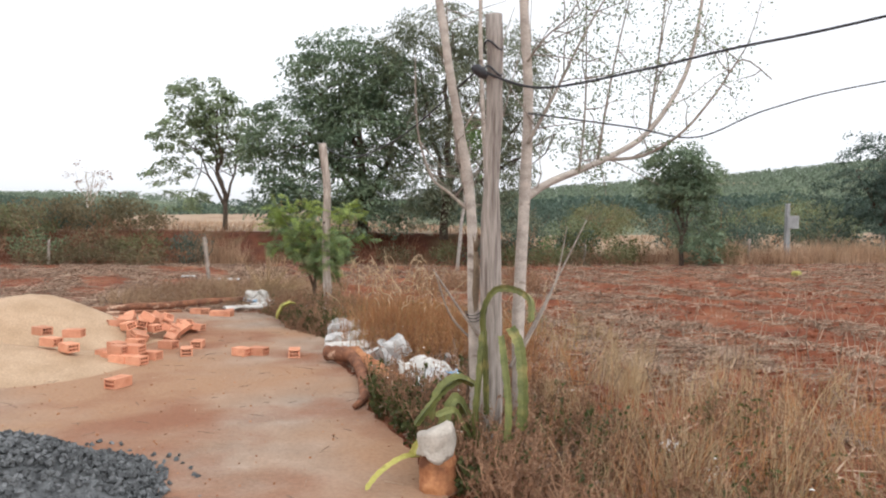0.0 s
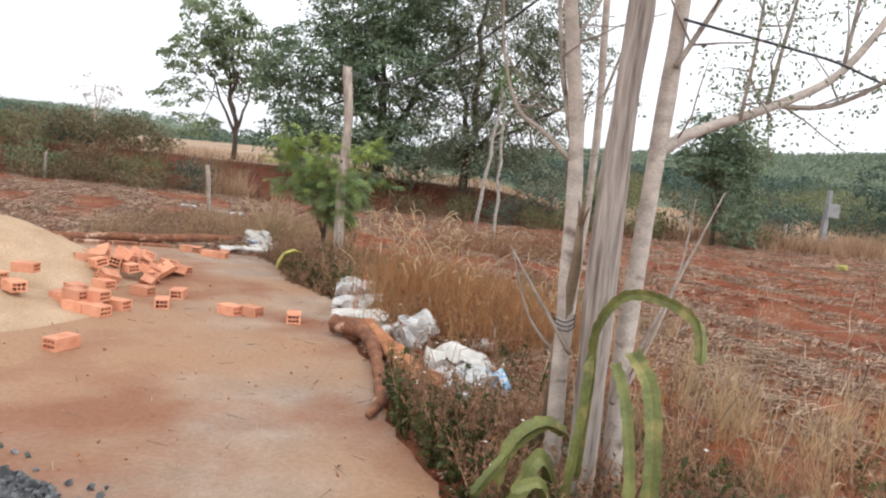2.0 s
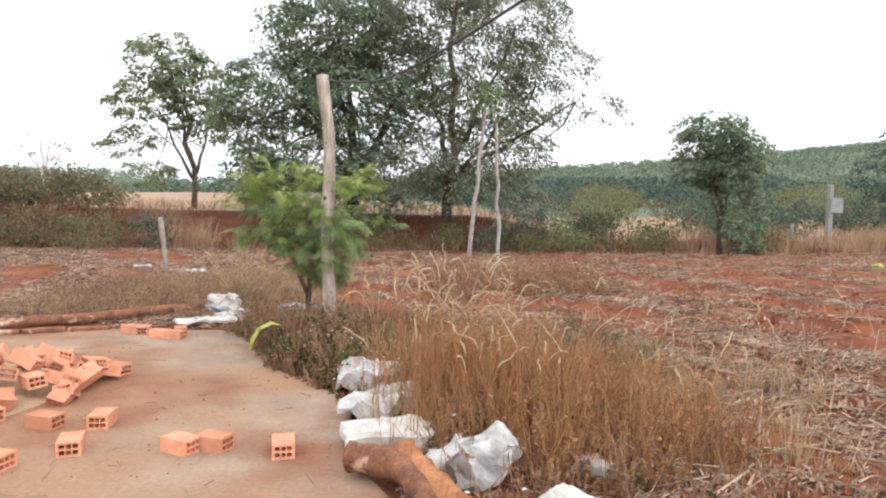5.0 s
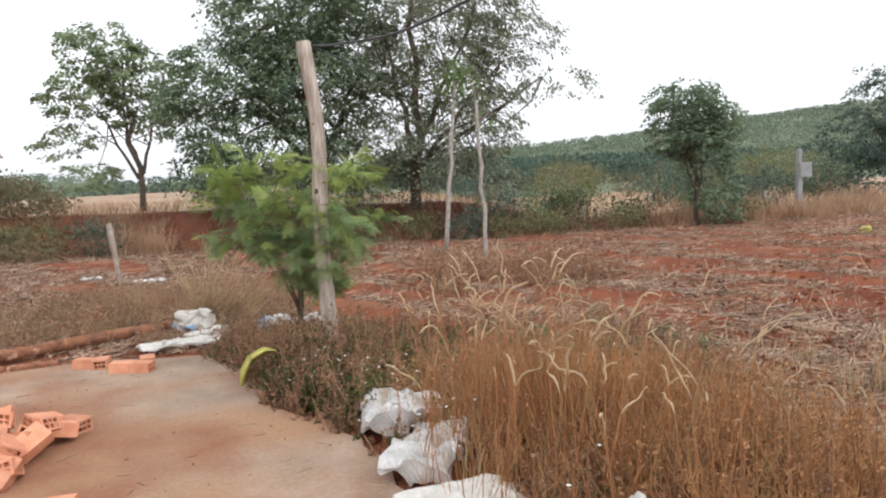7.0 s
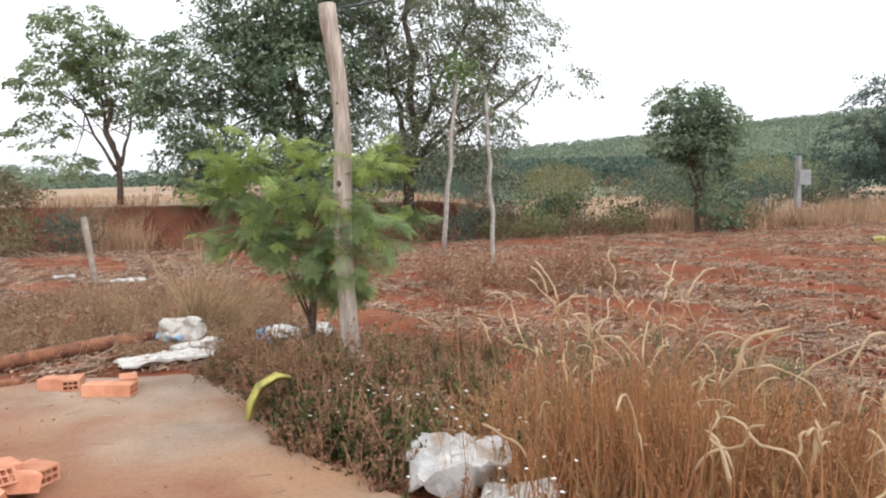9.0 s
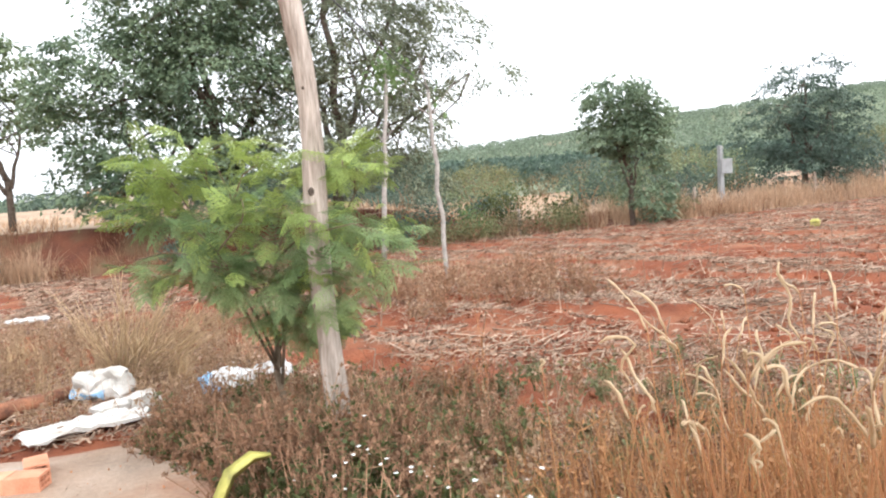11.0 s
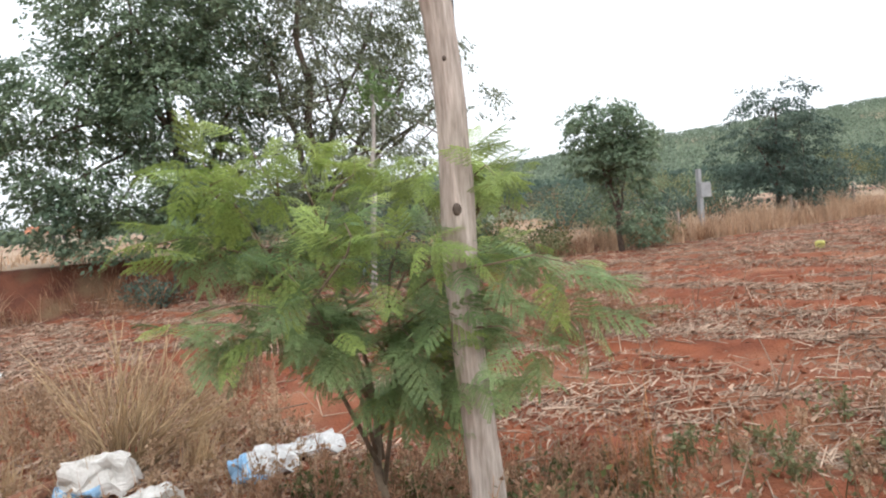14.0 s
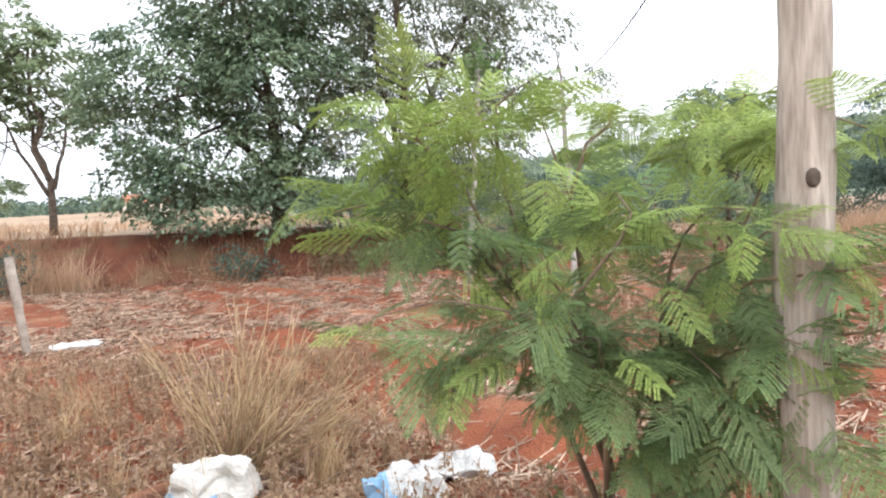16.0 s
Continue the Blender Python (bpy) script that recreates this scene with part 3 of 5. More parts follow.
def grass_stand():
    """Russet grass with pale curled seed heads, between yard and field."""
    rng = random.Random(31)
    russet, straw = Blades(), Blades()
    olive = Blades()
    for i in range(2300):
        w, r = rng.uniform(0, 6.283), rng.random() ** 0.6
        x, y = -0.35 + 1.05 * r * math.cos(w) - 0.3 * r * math.sin(w), 8.1 + 1.25 * r * math.sin(w)
        if in_field(x, y):
            k = rng.random() + 0.5 * noise.noise(Vector((x * 1.5, y * 1.5, 11)))
            grass(russet if k < 0.66 else olive if k < 0.84 else straw, x, y, rng.uniform(0.35, 1.05) * (1.1 - 0.45 * r), rng, 0.4, 0.0026)
    for i in range(800):
        w, r = rng.uniform(0, 6.283), rng.random() ** 0.55
        x, y = 0.9 + 1.1 * r * math.cos(w), 8.3 + 1.6 * r * math.sin(w)
        grass((russet, olive, straw)[i % 3], x, y, rng.uniform(0.15, 0.55), rng, 0.55, 0.003)
    for i in range(420):
        w, r = rng.uniform(0, 6.283), rng.random() ** 0.55
        x, y = 1.55 + 1.1 * r * math.cos(w), 3.9 + 1.5 * r * math.sin(w)
        if in_field(x, y):
            grass(straw if i % 2 else russet, x, y, rng.uniform(0.25, 0.7), rng, 0.5, 0.003)
    for i in range(900):
        x, y = rng.uniform(-6, -2.4), rng.uniform(11.9, 16)
        grass(straw if rng.random() < 0.5 else russet, x, y, rng.uniform(0.1, 0.35), rng, 0.6, 0.0035)
    clump = thing("foxtail_grass", (-0.7, 8.1, 0), "dry grass with pale curled foxtail heads", "grass")
    for i in range(165):
        x, y = rng.gauss(-0.68, 0.36), rng.gauss(7.95, 0.5)
        if i > 120:
            x, y = rng.gauss(0.25, 0.55), rng.gauss(7.9, 0.65)
        if not in_field(x, y):
            continue
        tall = rng.uniform(0.6, 1.08) if i < 121 else rng.uniform(0.4, 0.88)
        w = rng.uniform(0, 6.283)
        out = Vector((math.cos(w), math.sin(w), 0))
        foot = Vector((x, y, height(x, y) - 0.02))
        tip = foot + Vector((out.x * 0.16 * tall, out.y * 0.16 * tall, tall))
        culm = bmesh.new()
        tube(culm, [foot, foot.lerp(tip, 0.5) + any_way(rng) * 0.03, tip], [0.002, 0.0018, 0.0015], 4, 0.1)
        stem = part("stem", culm, GRASS_RED, clump)
        pts, d, at = [], Vector((out.x * 0.5, out.y * 0.5, 1)).normalized(), tip - Vector((0, 0, 0.02))
        long, turn, hook = rng.choice((0.06, 0.10, 0.15, 0.21, 0.28)) * rng.uniform(0.8, 1.2), rng.gauss(0, 0.5), rng.choice((0.05, 0.15, 0.35, 0.6, 1.0))
        for k in range(10):
            pts.append(at.copy())
            at += d * long / 9
            curl = turn * math.sin(k * 1.1) + (hook if k > 3 else 0.08)
            d = (d + out * curl + Vector((rng.gauss(0, .1), rng.gauss(0, .1), -0.55 * hook if k > 4 else 0))).normalized()
        head = bmesh.new()
        thick = rng.uniform(0.5, 0.8) if i < 121 else rng.uniform(0.4, 0.62)
        tube(head, pts, [0.003 * thick] + [(0.0048 + 0.003 * rng.random()) * thick for _ in range(8)] + [0.002], 7, 0.9)
        part("seed_head", head, FOXTAIL, stem)
    weed_leaves, weed_stems = Blades(), Blades()
    for i in range(620):
        w, r = rng.uniform(0, 6.283), rng.random() ** 0.6
        x, y = -0.15 + 1.25 * r * math.cos(w) - 0.3 * r * math.sin(w), 8.2 + 1.4 * r * math.sin(w)
        if in_field(x, y):
            weed_plant(weed_leaves, weed_stems, x, y, rng.uniform(0.25, 0.85) * (1.05 - 0.4 * r), rng, 0.022)
    tagged(weed_leaves.make("russet_weed_leaves", WEED_RUST), "withered russet weeds among tall grass", "weeds", kind="stuff")
    tagged(weed_stems.make("russet_weed_stems", WEED_RUST), "thin brown weed stems among tall grass", "weeds", kind="stuff")
    for i in range(46):
        k = i % 3
        x, y = ((rng.uniform(0.8, 2.6), rng.uniform(3.0, 5.6)), (rng.uniform(-0.2, 2.2), rng.uniform(5.8, 10)), (rng.uniform(-5, -2.6), rng.uniform(12.6, 16)))[k]
        if in_field(x, y):
            for _ in range(45):
                grass(straw, x + rng.gauss(0, .05), y + rng.gauss(0, .05), rng.uniform(0.2, 0.6 if k else 0.75), rng, 0.55, 0.0035)
    for i in range(34):
        x, y = rng.uniform(0.75, 3.2), rng.uniform(2.6, 6.2)
        if in_field(x, y):
            way = rng.uniform(-0.25, 0.25)
            for _ in range(55):
                grass(straw if i % 3 else russet, x + rng.gauss(0, .06) + way * rng.random(), y + rng.gauss(0, .06), rng.uniform(0.2, 0.72), rng, 0.6, 0.0035)
    tuft = Blades()
    for x, y in ((1.35, 4.75), (1.62, 4.1), (0.5, 5.6), (-0.9, 10.2), (0.9, 9.6), (1.5, 10.2)):
        for _ in range(60):
            grass(tuft, x + rng.gauss(0, .07), y + rng.gauss(0, .07), rng.uniform(0.12, 0.3), rng, 0.7, 0.005)
    tagged(tuft.make("green_tufts", LEAF_LIGHT), "small fresh green grass tufts", "grass", kind="stuff")
    tagged(olive.make("olive_grass", GRASS_OLIVE), "half-dry olive grass beside the yard", "grass", kind="stuff")
    tagged(russet.make("russet_grass", GRASS_RED), "tall russet dry grass beside the yard", "grass", kind="stuff")
    tagged(straw.make("straw_grass", GRASS_STRAW), "thin straw-coloured grass blades", "grass", kind="stuff")
    tall = Blades()
    for i in range(34):
        x, y = rng.gauss(-0.95, 0.1), rng.gauss(10.8, 0.14)
        grass(tall, x, y, rng.uniform(0.4, 1.2), rng, 0.12, 0.003)
    tagged(tall.make("reddish_stalks", GRASS_RED), "upright reddish dry stalks in the field", "grass", kind="stuff")
    plant = thing("dead_plant", (-3.55, 13.1, 0), "bleached dead plant behind the discarded bags", "plant")
    for i in range(60):
        foot = Vector((-3.55 + rng.gauss(0, .07), 13.1 + rng.gauss(0, .07), -0.02))
        w = rng.uniform(-0.5, 0.5) if i < 40 else rng.uniform(0.6, 1.1)
        tip = foot + Vector((math.sin(w), rng.uniform(-0.3, 0.2), math.cos(w))) * rng.uniform(0.5, 1.15)
        bm = bmesh.new()
        bow = foot.lerp(tip, 0.55) + any_way(rng) * 0.05
        tube(bm, [foot, bow, tip], [0.006, 0.005, 0.002], 4, 0.1)
        for _ in range(2):
            a = foot.lerp(tip, rng.uniform(0.4, 0.8))
            tube(bm, [a, a + (tip - foot).normalized() * 0.25 + any_way(rng) * 0.1], [0.0035, 0.002], 4, 0.1)
        part("stalk", bm, GRASS_STRAW, plant)


grass_stand()


def far_grass():
    rng = random.Random(41)
    reeds, scrub = Blades(), Blades()
    for i in range(95):
        cx = rng.uniform(8.5, 33) if i > 25 else rng.uniform(14, 24)
        cy = 27.0 + rng.uniform(0, 2.0) + 0.05 * max(0, cx - 15)
        big = rng.uniform(0.6, 1.1)
        for _ in range(95):
            grass(reeds, cx + rng.gauss(0, 0.3), cy + rng.gauss(0, 0.25), big * rng.uniform(0.6, 1.35), rng, 0.35, 0.014)
    for i in range(1500):
        grass(reeds, rng.uniform(4, 33), 26.9 + rng.uniform(0, 2.2), rng.uniform(0.2, 0.6), rng, 0.5, 0.012)
    for i in range(240):
        grass(reeds, 0.85 + rng.gauss(0, .45), 17.7 + rng.gauss(0, .3), rng.uniform(0.3, 0.85), rng, 0.5, 0.007)
    for i in range(500):
        x, y = rng.gauss(-9.2, 0.5), 26.8 + rng.uniform(0, 1)
        grass(reeds, x, y, rng.uniform(0.6, 1.3), rng, 0.4, 0.014)
    for i in range(9000):
        x = rng.uniform(-26, 26)
        y = edge_of_field(x) + rng.uniform(-0.3, 2.6)
        if noise.noise(Vector((x * 0.35, y * 0.3, 0))) > (-0.2 if x < -9 or x > -2.5 else 0.05):
            grass(scrub, x, y, rng.uniform(0.15, 0.85), rng, 0.7, 0.016)
    for i in range(6000):
        x = rng.uniform(-40, 30)
        y = edge_of_field(x) + 3 + 24 * rng.random()
        grass(reeds, x, y, rng.uniform(0.25, 0.6), rng, 0.6, 0.03)
    tagged(reeds.make("dry_reeds", REED), "pale dry reeds along the far field edge", "reeds", kind="stuff")
    tagged(scrub.make("bank_scrub", WEED_BROWN), "brown dry scrub on the earth bank", "scrub", kind="stuff")


far_grass()

# ---------- far trees ----------
tree("broadleaf_tree", (-3.6, 29.5, 1.4), 0.26, [(-3.8, 29.5, 7.5), (-6.2, 29.5, 6.0, 1.2), (-1.6, 29.3, 6.5, 1.2), (-4.6, 29.2, 9.2, 2)],
     [(-4.3, 29.5, 8.4, 2.3, 1.9, 2.0), (-6.6, 29.5, 6.0, 1.9, 1.7, 1.6), (-3.2, 29.0, 5.6, 2.2, 1.8, 1.6), (-5.2, 29.2, 3.4, 2.4, 1.6, 1.2),
      (-2.4, 29.4, 8.0, 1.6, 1.5, 1.6), (-7.8, 29.6, 4.7, 1.1, 1.2, 1.0), (-2.6, 29.0, 2.9, 1.8, 1.3, 1.0), (-5.6, 28.8, 2.1, 1.7, 1.0, 0.8), (-3.4, 28.4, 1.9, 1.4, 0.9, 0.7), (-7.2, 29.0, 2.7, 1.2, 1.0, 0.8)],
     60000, 0.165, LEAF_BIG, 51, "large dark green broadleaf tree behind the field", spread=0.55)
tree("lacy_tree", (0.1, 28.4, 1.3), 0.2, [(0.4, 28.6, 10.2), (2.6, 28.6, 8.6, 1.5), (-1.0, 28.8, 8.5, 2.0), (3.4, 28.4, 6.4, 1.0), (4.9, 28.3, 5.8, 1.4)],
     [(0.2, 28.8, 10.4, 1.9, 1.6, 1.2), (2.4, 28.8, 9.2, 2.0, 1.7, 1.5), (0.9, 28.6, 7.3, 2.3, 1.7, 1.5), (3.8, 28.5, 7.2, 1.4, 1.4, 1.1),
      (5.4, 28.3, 5.6, 1.1, 1.0, 0.55), (2.2, 28.4, 4.6, 1.6, 1.3, 1.0), (-1.2, 28.8, 5.2, 1.4, 1.2, 1.3), (0.9, 28.2, 3.0, 1.5, 1.1, 1.0), (-1.5, 28.9, 9.4, 1.5, 1.3, 1.3), (1.9, 28.3, 3.6, 1.8, 1.1, 1.1), (-0.7, 28.5, 3.6, 1.5, 1.2, 1.3), (2.4, 28.1, 2.6, 1.1, 1.0, 0.9), (1.5, 28.3, 5.6, 1.9, 1.3, 1.2), (-0.3, 28.0, 2.3, 1.3, 1.0, 0.8), (2.9, 28.0, 1.9, 0.9, 0.8, 0.6)],
     52000, 0.155, LEAF_AIRY, 52, "tall airy tree with fine drooping leaves", width=0.2, droop=0.45, spread=0.5)
tree("young_tree", (-11.0, 33.0, 1.5), 0.14, [(-11.4, 33, 8.0), (-10.3, 33, 5.8, 1.5), (-12.7, 33, 6.0, 1.3), (-12.0, 33, 7.4, 1.8)],
     [(-12.2, 33, 8.0, 1.3, 1.2, 1.2), (-11.0, 33, 7.0, 1.3, 1.2, 1.3), (-13.1, 33, 6.2, 1.3, 1.1, 1.1), (-10.4, 33, 5.4, 1.1, 1.0, 1.0),
      (-13.8, 33, 4.5, 0.9, 0.8, 0.7), (-13.0, 33, 3.0, 0.9, 0.8, 0.7)],
     11500, 0.19, LEAF_YOUNG, 53, "young grey-green tree with an open crown", spread=0.45)
tree("compact_tree", (9.9, 26.6, 0.3), 0.1, [(9.8, 26.6, 4.2), (10.3, 26.6, 3.0, 0.8), (9.3, 26.6, 3.3, 0.9)],
     [(9.5, 26.6, 4.4, 1.0, 1.0, 0.8), (10.4, 26.6, 3.9, 0.8, 0.8, 0.8), (9.2, 26.6, 3.4, 0.7, 0.7, 0.7), (10.2, 26.6, 2.5, 0.7, 0.7, 0.7), (10.5, 26.4, 1.4, 0.6, 0.5, 0.6), (10.7, 26.4, 0.9, 0.6, 0.5, 0.6), (9.9, 26.5, 3.2, 0.8, 0.8, 0.8)],
     14000, 0.13, LEAF_BIG, 54, "small compact dark green tree at the field edge", spread=0.35, width=0.35)
tree("spreading_tree", (20.8, 30.4, 0.9), 0.14, [(20.9, 30.4, 5.6), (19.4, 30.4, 4.6, 1.0), (22.4, 30.4, 4.8, 1.0)],
     [(20.6, 30.4, 4.6, 2.0, 1.6, 1.3), (22.2, 30.4, 4.0, 1.5, 1.4, 1.2), (19.2, 30.4, 3.4, 1.4, 1.2, 1.2), (21.0, 30.2, 2.6, 2.2, 1.4, 1.1), (20.8, 30.4, 6.0, 1.6, 1.2, 0.5), (20.4, 30.0, 1.7, 1.7, 1.2, 0.9), (22.3, 30.0, 1.9, 1.4, 1.2, 1.0)],
     20000, 0.14, LEAF_FAR, 55, "spreading green tree among the reeds", spread=0.45)
tree("bare_tree", (-26, 48, 2.0), 0.1, [(-26.2, 48, 5.6), (-27.2, 48, 5.0, 1.4), (-24.9, 48, 5.0, 1.2), (-25.6, 48, 5.8, 1.8)],
     [(-26.2, 48, 5.6, 1.4, 1, 1.0), (-25.4, 48, 5.0, 1.2, 1, 0.9)], 260, 0.14, WEED_BROWN, 56, "small leafless grey tree far off", bark=PALE_BARK)


def white_trunk(base, top, r, tuft, seed, label):
    rng = random.Random(seed)
    ob = thing("slender_tree", base, label, "tree", "slender trees")
    bm = bmesh.new()
    pts = bend(Vector(base) - Vector((0, 0, 0.1)), top, 8, 0.012, rng)
    tube(bm, pts, [r * (1 - 0.35 * k / 8) for k in range(9)], 8, 0.25)
    for _ in range(4):
        k = rng.randrange(4, 9)
        tube(bm, bend(pts[k], pts[k] + Vector((rng.uniform(-.5, .5), rng.uniform(-.3, .3), rng.uniform(0.2, 0.6))), 3, 0.08, rng), [r * 0.4, r * 0.3, r * 0.2, r * 0.1], 5)
    part("trunk", bm, GREY_BARK, ob)
    leaves = Blades()
    for _ in range(tuft):
        p = Vector(top) + any_way(rng) * rng.uniform(0.1, 0.75) - Vector((0, 0, 0.2))
        g = any_way(rng)
        leaves.leaf(p, g, g.cross(any_way(rng)).normalized(), rng.uniform(0.08, 0.2), 0.3)
    leaves.make("crown", LEAF_LIGHT, ob)


white_trunk((0.56, 23.0, 0.0), (0.98, 23.0, 5.0), 0.068, 320, 61, "slender pale trunk with a leafy tuft on top")
white_trunk((0.86, 17.9, 0.0), (0.74, 17.95, 3.45), 0.048, 12, 62, "slender bare pale trunk carrying a cable")

k = 0
for x, y, w, t, n, s, m in ((-19, 26.5, 1.6, 1.4, 700, .18, OLIVE_SCRUB), (-16.4, 26.3, 1.1, 1.3, 600, .16, LEAF_MID), (-14.4, 27, 1.3, 1.5, 600, .16, SCRUB), (-12.6, 27.3, 1.2, 1.4, 600, .15, OLIVE_SCRUB),
                            (-10.4, 27.0, 0.9, 1.5, 500, .15, LEAF_FAR), (-22, 28, 1.8, 1.7, 700, .18, OLIVE_SCRUB), (-26, 30, 2.4, 1.9, 800, .2, LEAF_MID),
                            (3.4, 29.2, 1.0, 1.4, 500, .15, LEAF_FAR), (5.0, 28.8, 0.9, 1.3, 500, .15, LEAF_LIGHT), (6.6, 29.4, 1.3, 1.6, 600, .16, WEED_GREEN), (8.2, 28.6, 0.9, 1.1, 400, .15, WEED_GREEN),
                            (11.6, 28.6, 1.4, 1.5, 700, .16, LEAF_MID), (13.2, 29.4, 1.4, 1.6, 700, .16, LEAF_FAR), (15.6, 31, 1.6, 1.6, 700, .18, LEAF_FAR), (17.6, 30, 1.4, 2.0, 700, .16, LEAF_FAR), (24.5, 31, 1.8, 2.4, 800, .2, LEAF_FAR),
                            (12, 34, 2.0, 2.4, 700, .22, LEAF_FAR), (16, 37, 2.2, 2.8, 800, .22, LEAF_FAR), (7.5, 36, 2.0, 2.0, 700, .2, LEAF_MID), (1.6, 27.3, 0.8, 1.1, 450, .15, LEAF_FAR), (3.0, 27.5, 0.7, 0.9, 400, .15, OLIVE_SCRUB), (-1.9, 27.7, 0.9, 0.9, 450, .15, SCRUB), (0.3, 27.6, 0.8, 1.0, 400, .15, OLIVE_SCRUB), (4.4, 27.5, 0.8, 0.9, 400, .15, OLIVE_SCRUB), (-4.6, 27.5, 0.8, 1.0, 400, .15, LEAF_FAR), (5.8, 27.4, 0.7, 0.8, 350, .14, SCRUB), (7.4, 27.2, 0.8, 0.9, 400, .14, OLIVE_SCRUB), (11.8, 27.3, 0.8, 1.0, 400, .14, OLIVE_SCRUB)):
    k += 1
    shrub("roadside_shrub", x, y, w, t, n, s, m, 70 + k, "dusty green shrub at the field edge")["group"] = "field edge shrubs"


def more_shrubs():
    rng = random.Random(77)
    for i in range(66):
        if i > 43:
            x, y = rng.uniform(-30, -11), rng.uniform(24.6, 27.6) - 0.12 * rng.random()
        elif i < 18:
            x, y = rng.uniform(-36, -13.5), rng.uniform(27.5, 44)
        else:
            x, y = rng.uniform(4, 44), rng.uniform(32, 62)
        w = rng.uniform(0.7, 1.2) if i > 43 else rng.uniform(1.0, 2.2) * (1 if y < 40 else 1.5)
        ob = shrub("roadside_shrub", x, y, w, w * (rng.uniform(0.6, 1.3) if i > 43 else rng.uniform(0.55, 0.85) if i < 18 else rng.uniform(0.9, 1.3)), int((300 if i > 43 else 420) * w), 0.17 if i > 43 else 0.2, rng.choice((SCRUB, OLIVE_SCRUB, SCRUB, WEED_TAN)) if i > 43 else rng.choice((LEAF_FAR, SCRUB, OLIVE_SCRUB, LEAF_MID)), 200 + i, "dusty green shrub at the field edge")
        ob["group"] = "field edge shrubs"


more_shrubs()


def woods():
    """Far plantation rows and woods on the hills, past counting."""
    rng = random.Random(91)
    for name, mat, zone, count, low, high, per in (("far_woods", LEAF_FAR, (95, 160), 900, 2.6, 4.8, 130), ("far_plantation", LEAF_HAZY, (135, 330), 5200, 2.0, 3.2, 34)):
        b = Blades()
        for _ in range(count):
            y = rng.uniform(*zone)
            x = rng.uniform(-0.95, 1.45) * y
            if -60 < x < -10 and y < 128 or (per > 100 and noise.noise(Vector((x * 0.022, y * 0.03, 2))) < -0.3):
                continue
            if per < 100:
                y = round(y / 7) * 7 + rng.gauss(0, 0.5)
            r = rng.uniform(low, high) * (0.5 if x > 0 else 0.36)
            z = height(x, y)
            for _ in range(per):
                d = any_way(rng)
                p = Vector((x + d.x * r * 1.5, y + d.y * r * 1.5, z + r * 0.75 + d.z * r))
                g = (d + any_way(rng) * 0.7).normalized()
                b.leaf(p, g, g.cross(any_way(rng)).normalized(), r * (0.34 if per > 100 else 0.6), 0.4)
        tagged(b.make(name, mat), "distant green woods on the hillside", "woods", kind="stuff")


woods()


def far_house():
    x, y = -25.7, 118
    z = height(x, y)
    ob = thing("house", (x, y, z), "small far house with an orange tiled roof", "house")
    bm = bmesh.new()
    bmesh.ops.create_cube(bm, size=1, matrix=Matrix.LocRotScale((x, y, z + 0.6), None, (6, 4, 2.4)))
    part("wall", bm, WALLPAINT, ob, smooth=False)
    bm = bmesh.new()
    v = [bm.verts.new(p) for p in ((x - 3.4, y - 2.4, z + 1.7), (x + 3.4, y - 2.4, z + 1.7), (x + 3.4, y + 2.4, z + 1.7), (x - 3.4, y + 2.4, z + 1.7), (x - 3.2, y, z + 2.9), (x + 3.2, y, z + 2.9))]
    for f in ((0, 1, 5, 4), (2, 3, 4, 5), (0, 4, 3), (1, 2, 5), (3, 2, 1, 0)):
        bm.faces.new([v[i] for i in f])
    part("roof", bm, ROOF, ob, smooth=False)
    for dx in (-1.8, 0.2, 1.9):
        bm = bmesh.new()
        bmesh.ops.create_cube(bm, size=1, matrix=Matrix.LocRotScale((x + dx, y - 2.02, z + 0.9), None, (0.8, 0.06, 1.0)))
        part("window", bm, DARK, ob, smooth=False)


far_house()


def marker():
    z = height(15.8, 29.5)
    ob = thing("boundary_marker", (15.8, 29.5, z), "grey concrete post with a square plate", "marker post")
    bm = bmesh.new()
    bmesh.ops.create_cube(bm, size=1, matrix=Matrix.LocRotScale((15.75, 29.5, z + 0.95), None, (0.24, 0.2, 2.7)))
    for v in bm.verts:
        if v.co.z > z + 2:
            v.co.x = 15.75 + (v.co.x - 15.75) * 0.6
    bmesh.ops.bevel(bm, geom=bm.edges[:], offset=0.02, segments=1, affect="EDGES")
    part("post", bm, OLD_CONCRETE, ob, smooth=False)
    bm = bmesh.new()
    bmesh.ops.create_cube(bm, size=1, matrix=Matrix.LocRotScale((15.94, 29.36, z + 1.45), None, (0.52, 0.06, 0.6)))
    bmesh.ops.bevel(bm, geom=bm.edges[:], offset=0.015, segments=1, affect="EDGES")
    part("plate", bm, OLD_CONCRETE, ob, smooth=False)


marker()


def stake(x, y, tall, r, lean, label):
    z = height(x, y)
    bm = bmesh.new()
    tube(bm, [(x + lean * f * tall, y, z - 0.15 + f * (tall + 0.15)) for f in (0, .25, .5, .75, 1)], [r, r, r * .95, r * .95, r * .85], 8, 0.35)
    ob = part("wooden_stake", bm, GREY_TWIG)
    tagged(ob, label, "stake", "field stakes")


stake(-6.5, 18.2, 1.25, 0.055, -0.12, "grey weathered stake leaning in the field")
for x, y, t in ((19.5, 28.6, 1.2), (13.2, 27.8, 1.0), (23.5, 29, 1.3), (6.1, 27.6, 0.9), (-15.5, 25.6, 1.0), (-18.5, 25.4, 1.1)):
    stake(x, y, t, 0.06, 0.03, "short grey fence stake at the field edge")


